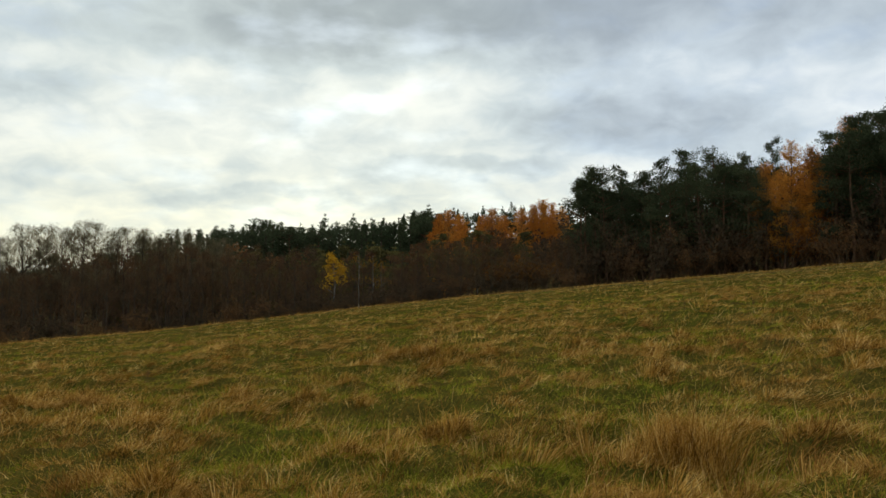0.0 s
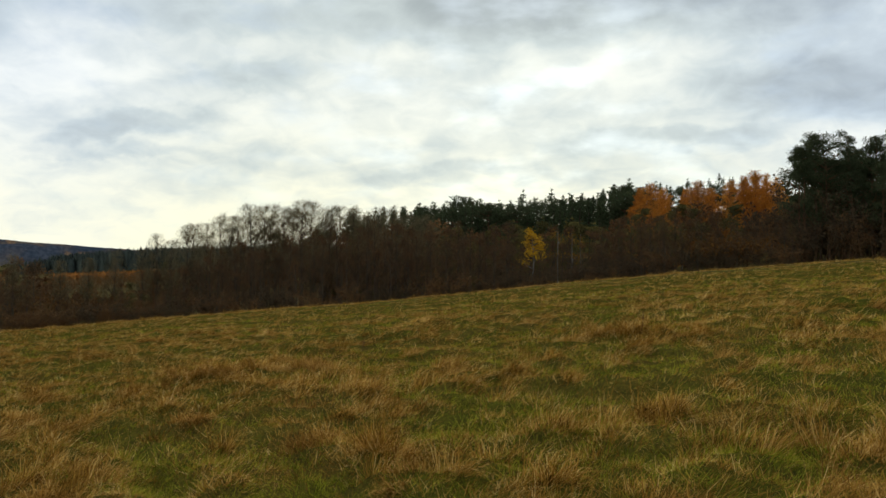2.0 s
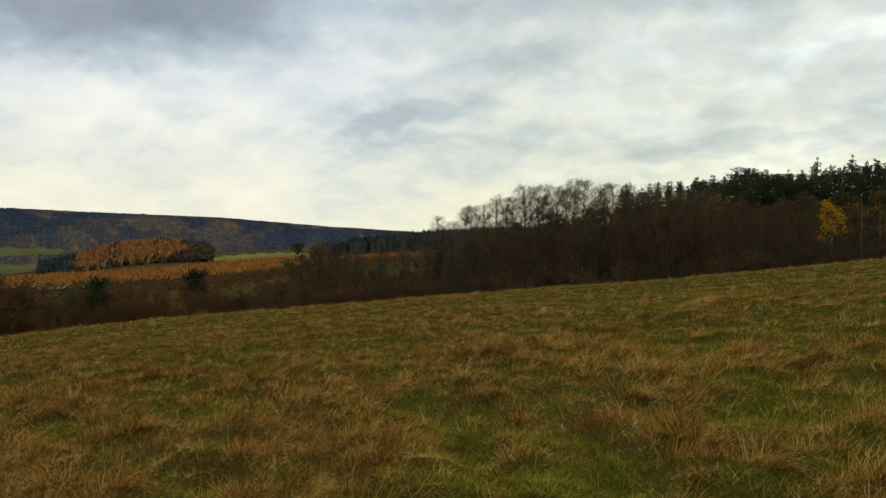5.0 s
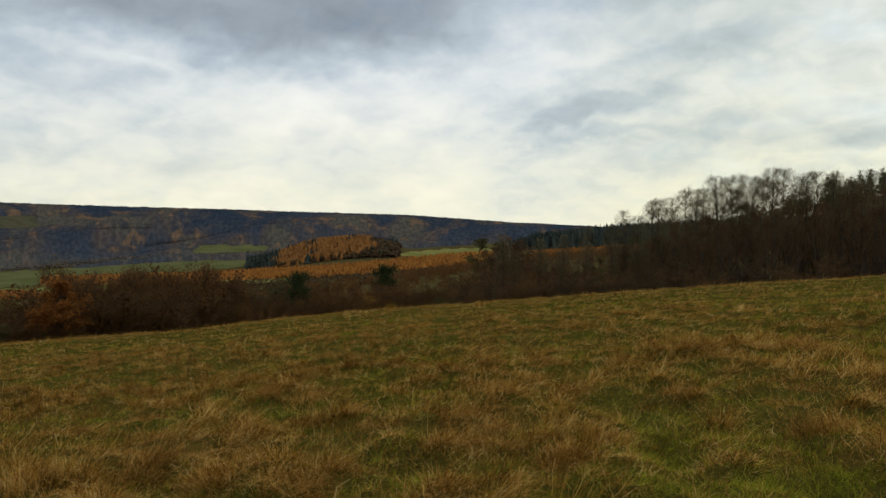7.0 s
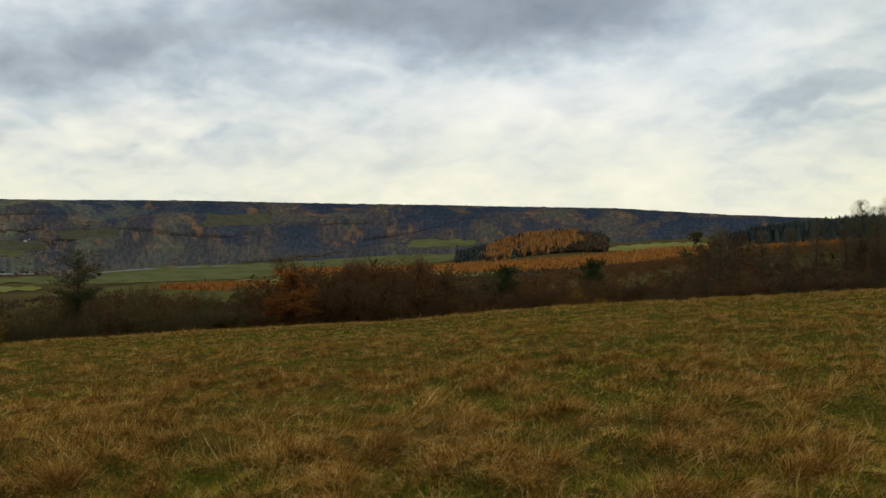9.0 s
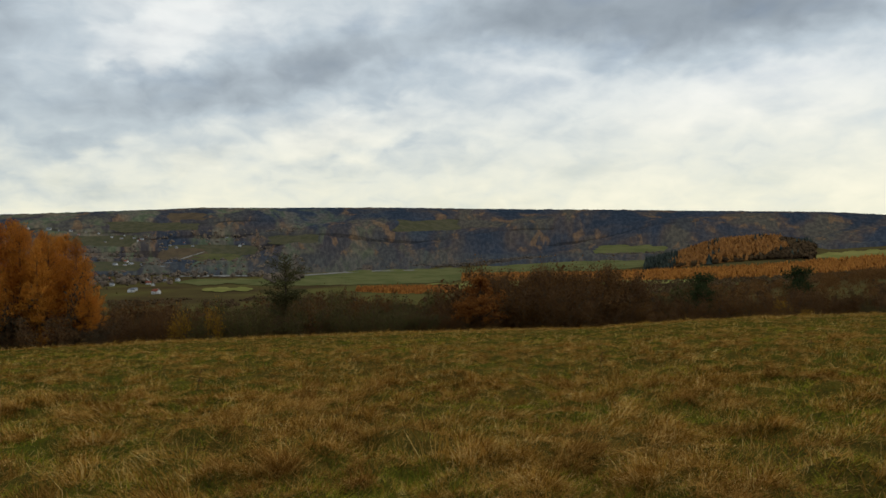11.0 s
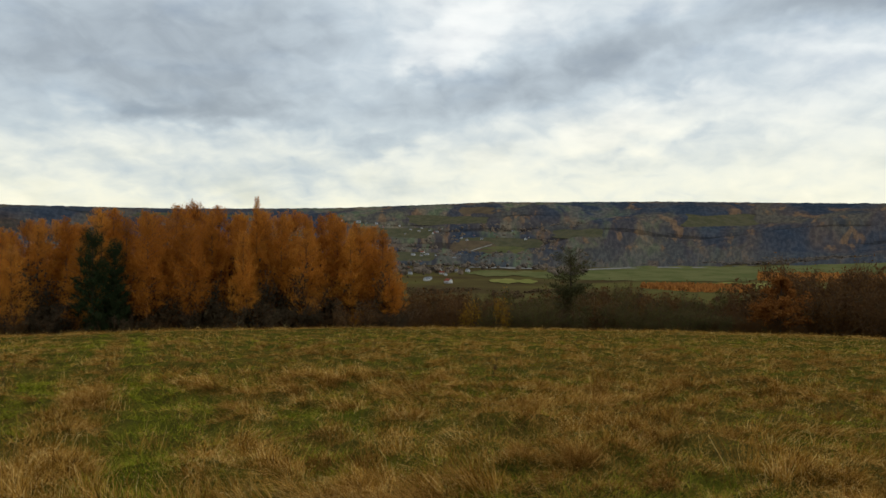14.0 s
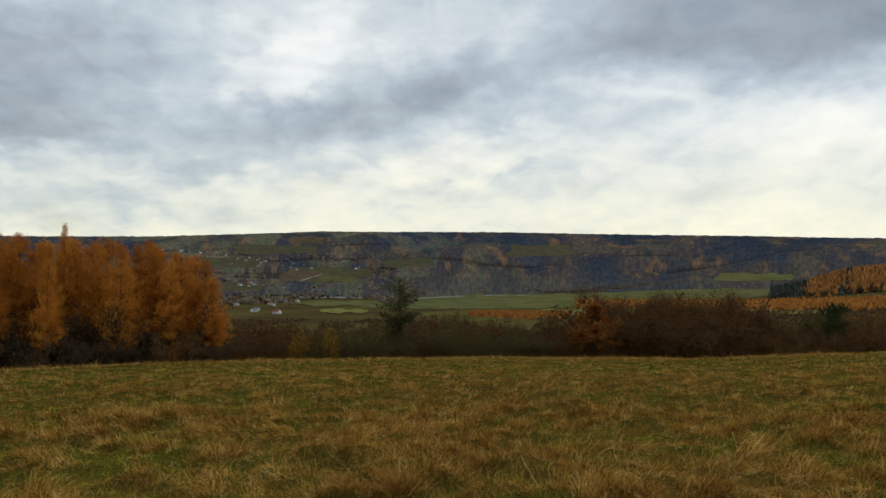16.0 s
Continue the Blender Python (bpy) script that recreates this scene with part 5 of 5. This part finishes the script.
def blades(rng, P, n, tall, wide, lean, clump, bent=True, comb=0.0):
    """Tufts at P, each of n blades; bent ones have two segments; comb: how far each tuft lies over to one side."""
    C = np.repeat(P, n, 0)
    m = len(C)
    size = np.repeat(rng.uniform(0.7, 1.25, len(P)), n)
    cl = np.repeat(clump, n)
    off = rng.normal(size=(m, 2)) * cl[:, None] * 0.5
    C[:, :2] += off
    C[:, 2] = height(C[:, 0], C[:, 1]) - 0.03
    L = np.repeat(tall, n) * size * rng.uniform(0.55, 1.15, m)
    lay = rng.normal(size=(len(P), 2)) * lean * 0.7
    if comb:
        t = 2.2 * swell(P[:, 0], P[:, 1], 0.45) + rng.normal(0, 0.5, len(P))
        lay = lay * 0.4 + np.stack([np.cos(t), np.sin(t)], 1) * (comb * rng.uniform(0.2, 1.4, len(P)))[:, None]
    lay = np.repeat(lay, n, 0)
    D = unit(np.concatenate([off / np.maximum(cl, 0.01)[:, None] * 0.55 + lay + rng.normal(size=(m, 2)) * lean * 0.7, np.ones((m, 1))], 1) + wind(C) * lean)
    B = unit(D + np.concatenate([rng.normal(size=(m, 2)) * lean + lay * 1.3 + wind(C)[:, :2] * lean * 1.2, np.full((m, 1), -0.45)], 1))
    t = rng.random(m) * math.pi
    S = np.stack([np.cos(t), np.sin(t), 0 * t], 1) * (np.repeat(wide, n) * 0.5)[:, None]
    mid = C + D * (L * 0.55)[:, None]
    tip = mid + B * (L * 0.5)[:, None]
    if bent:
        V = np.stack([C - S, C + S, mid + S * 0.8, mid - S * 0.8, tip], 1).reshape(-1, 3)
        f = np.array([[0, 1, 2], [0, 2, 3], [3, 2, 4]])
    else:
        V = np.stack([C - S, C + S, tip], 1).reshape(-1, 3)
        f = np.array([[0, 1, 2]])
    F = (np.arange(m) * (5 if bent else 3))[:, None, None] + f[None]
    return V, F.reshape(-1, 3)


def sow(rng, n, r0, r1, az=(-33, 130)):
    P, a, r = scatter(rng, n, az, (r0, r1))
    keep = r < table(EDGE_R, a) + 3
    return P[keep], r[keep]


rng = np.random.default_rng(5)
got = {"green": [], "straw": [], "russet": []}


# a wheel track across the grass to the larches
TRACK_A, TRACK_B = spot(125.0, 5.0), spot(118.5, 52.0)


def track(P):
    ab = np.array([TRACK_B.x - TRACK_A.x, TRACK_B.y - TRACK_A.y])
    ab = ab / np.linalg.norm(ab)
    d_ = (P[:, 0] - TRACK_A.x) * -ab[1] + (P[:, 1] - TRACK_A.y) * ab[0]
    return 0.5 * np.exp(-(d_ / 0.35) ** 2) - 0.55 * np.exp(-((np.abs(d_) - 0.95) / 0.4) ** 2)


def dryness(P):
    """Above 0 the grass is withered: on the tussocks, less so in the hollows."""
    x, y = P[:, 0], P[:, 1]
    az = np.degrees(np.arctan2(-x, y))
    return (0.15 * swell(x, y, 0.6) + 0.14 * swell(x + 9, y, 1.7) + 0.75 * (np.maximum(mounds(x, y, 0.85, 1.0), 0.8 * mounds(x, y, 0.43, 9.0)) - 0.38) + 0.16 * swell(x - 5, y, 4.4)
            + track(P) + 0.12 * step(np.hypot(x, y), 35, 70) - 0.06 * step(az, 45, 15) + 0.09 * step(az, 20, 45) * (1 - step(az, 85, 112)))


# the low sward
for r0, r1, n, k in ((0.4, 3.2, 1500, 10), (3.2, 9, 15000, 20), (9, 20, 23000, 17), (20, 45, 25000, 14), (45, 92, 20000, 9)):
    P, r = sow(rng, n, r0, r1)
    dry = dryness(P) + rng.normal(0, 0.17, len(P)) + 0.05
    for name, sel, tall, lean, cl in (("green", dry < 0.0, 0.19, 0.9, 0.14), ("straw", (dry >= 0.0) & (dry < 0.32), 0.20, 0.9, 0.15), ("russet", dry >= 0.32, 0.20, 1.1, 0.16)):
        q, rr = P[sel], r[sel]
        got[name].append(blades(rng, q, int(k * 1.4) if name == "green" and r1 < 50 else k, tall * (0.9 + 0.003 * rr), 0.0036 + 0.00044 * rr, lean, cl * (1 + 0.014 * rr), False))
# tussocks of long dry grass, combed over by wind and rain
for r0, r1, n, k, bent in ((3.4, 9, 360, 230, True), (9, 18, 1000, 130, True), (18, 36, 3300, 62, False), (36, 92, 9000, 18, False)):
    P, r = sow(rng, n * 3, r0, r1)
    keep = (dryness(P) + rng.normal(0, 0.10, len(P))) > 0.20
    P, r = P[keep][:n], r[keep][:n]
    az = np.degrees(np.arctan2(-P[:, 0], P[:, 1]))
    kind_ = rng.random(len(P)) - 0.32 * step(az, 20, 45) * (1 - 0.6 * step(az, 85, 112))
    for name, sel, lean in (("straw", kind_ >= 0.12, 1.15), ("russet", kind_ < 0.12, 1.3)):
        q, rr = P[sel], r[sel]
        got[name].append(blades(rng, q, k, rng.uniform(0.18, 0.44, len(q)), 0.0030 + 0.00038 * rr, lean, rng.uniform(0.12, 0.30, len(q)) * (1 + 0.006 * rr), bent, 0.6))
# swathes of long straw laid flat by rain
for r0, r1, n, k in ((3.4, 8, 170, 110), (8, 16, 420, 60), (16, 32, 1100, 30)):
    P, r = sow(rng, n * 4, r0, r1)
    keep = swell(P[:, 0], P[:, 1] - 4, 0.7) + 0.6 * dryness(P) + rng.normal(0, 0.12, len(P)) > 0.30
    P, r = P[keep][:n], r[keep][:n]
    pale = rng.random(len(P)) < 0.6
    for name, sel in (("straw", pale), ("russet", ~pale)):
        q, rr = P[sel], r[sel]
        got[name].append(blades(rng, q, k, rng.uniform(0.30, 0.60, len(q)), 0.0028 + 0.00034 * rr, 0.45, rng.uniform(0.10, 0.22, len(q)), True, 2.2))
# one tall clump of upright straw on the near slope
a = rng.uniform(-18.5, -12.0, 16)
d = rng.uniform(6.8, 7.6, 16)
P = np.stack([-d * np.sin(np.radians(a)), d * np.cos(np.radians(a)), 0 * a], -1)
got["straw"].append(blades(rng, P, 110, rng.uniform(0.42, 0.68, 16), np.full(16, 0.0042), 0.26, np.full(16, 0.16), True))
# single pale stalks, in loose groups
for r0, r1, n in ((3.4, 12, 5000), (12, 28, 8000), (28, 60, 8000)):
    P, r = sow(rng, n * 2, r0, r1)
    keep = dryness(P) + 0.25 * swell(P[:, 0], P[:, 1] + 7, 0.9) + rng.normal(0, 0.1, len(P)) > 0.12
    P, r = P[keep][:n], r[keep][:n]
    got["straw"].append(blades(rng, P, 2, rng.uniform(0.2, 0.5, len(P)), 0.0020 + 0.00026 * r, 0.4, np.full(len(P), 0.12), False))
# stands of upright pale stems on the upper slope and here and there below
for r0, r1, n, k in ((3.4, 9, 130, 60), (9, 20, 380, 34), (20, 40, 800, 18)):
    P, r = sow(rng, n * 3, r0, r1)
    az = np.degrees(np.arctan2(-P[:, 0], P[:, 1]))
    keep = swell(P[:, 0] + 3, P[:, 1], 0.8) + 0.12 * step(az, 30, 0) + rng.normal(0, 0.15, len(P)) > 0.28
    P, r = P[keep][:n], r[keep][:n]
    got["straw"].append(blades(rng, P, k, rng.uniform(0.24, 0.46, len(P)), 0.0024 + 0.00030 * r, 0.32, rng.uniform(0.10, 0.22, len(P)), r1 < 10))
# the meadow behind the camera
for r0, r1, n, k in ((0.4, 3.2, 1600, 12), (3.2, 16, 9000, 8)):
    P, r = sow(rng, n, r0, r1, (130, 327))
    dry = dryness(P) + rng.normal(0, 0.11, len(P)) + 0.03
    for name, sel, tall in (("green", dry < 0.0, 0.16), ("straw", (dry >= 0.0) & (dry < 0.32), 0.22), ("russet", dry >= 0.32, 0.20)):
        q, rr = P[sel], r[sel]
        got[name].append(blades(rng, q, k, tall * (0.9 + 0.003 * rr), 0.006 + 0.00066 * rr, 0.8, 0.17 * (1 + 0.014 * rr), False))
a = np.radians(rng.uniform(-33, 130, 5200))
d = np.array([table(EDGE_R, np.degrees(v)) for v in a]) + rng.uniform(-4.0, 2.0, len(a))
P = np.stack([-d * np.sin(a), d * np.cos(a), 0 * a], -1)
keep = swell(P[:, 0], P[:, 1], 0.9) + rng.normal(0, 0.3, len(P)) > -0.15
P = P[keep]
got["straw"].append(blades(rng, P, 11, rng.uniform(0.22, 0.5, len(P)), np.full(len(P), 0.035), 0.5, np.full(len(P), 0.35), False))
for name, mat, label in (("green", M_GREEN, "short green meadow grass"), ("straw", M_STRAW, "dry straw-coloured meadow grass in tufts"), ("russet", M_RUSSET, "withered russet grass lying over in tussocks")):
    tagged(part(name + "_grass", join(*got[name]), mat), label, "grass", kind="stuff")

# dry weed stalks standing in the meadow
def weed(rng, H):
    root = thing("dry_weed", "dark dry weed stalk with a seed head", "weed", "dry weeds in the meadow")
    line = np.array([(0, 0, -0.03), (0.01, 0.01, H * 0.4), (0.03, -0.01, H * 0.75), (0.05, 0.0, H)])
    part("stalk", stem(line, (0.006, 0.005, 0.004, 0.003), 5), M_TWIG, root)
    n_ = 22
    c = at_height(line, rng.uniform(0.55, 1.0, n_) * H)
    L = rng.uniform(0.03, 0.06, n_)
    tagged(part("seed_head", leaves(c, rng.normal(size=(n_, 3)) + (0, 0, 0.9), L, L * 0.4, rng), M_BROWN, root), kind="stuff")
    return root


rng = np.random.default_rng(77)
weeds = [weed(rng, 0.45), weed(rng, 0.36), weed(rng, 0.5)]
for k in range(26):
    az, r = rng.uniform(-31, 127), 11 + 30 * rng.random()
    copy_thing(weeds[k % 3], Matrix.LocRotScale(spot(az, r), Euler((rng.normal(0, 0.12), rng.normal(0, 0.12), rng.random() * 6.28)), Vector((1, 1, 1)) * rng.uniform(0.8, 1.2)))
discard(weeds)
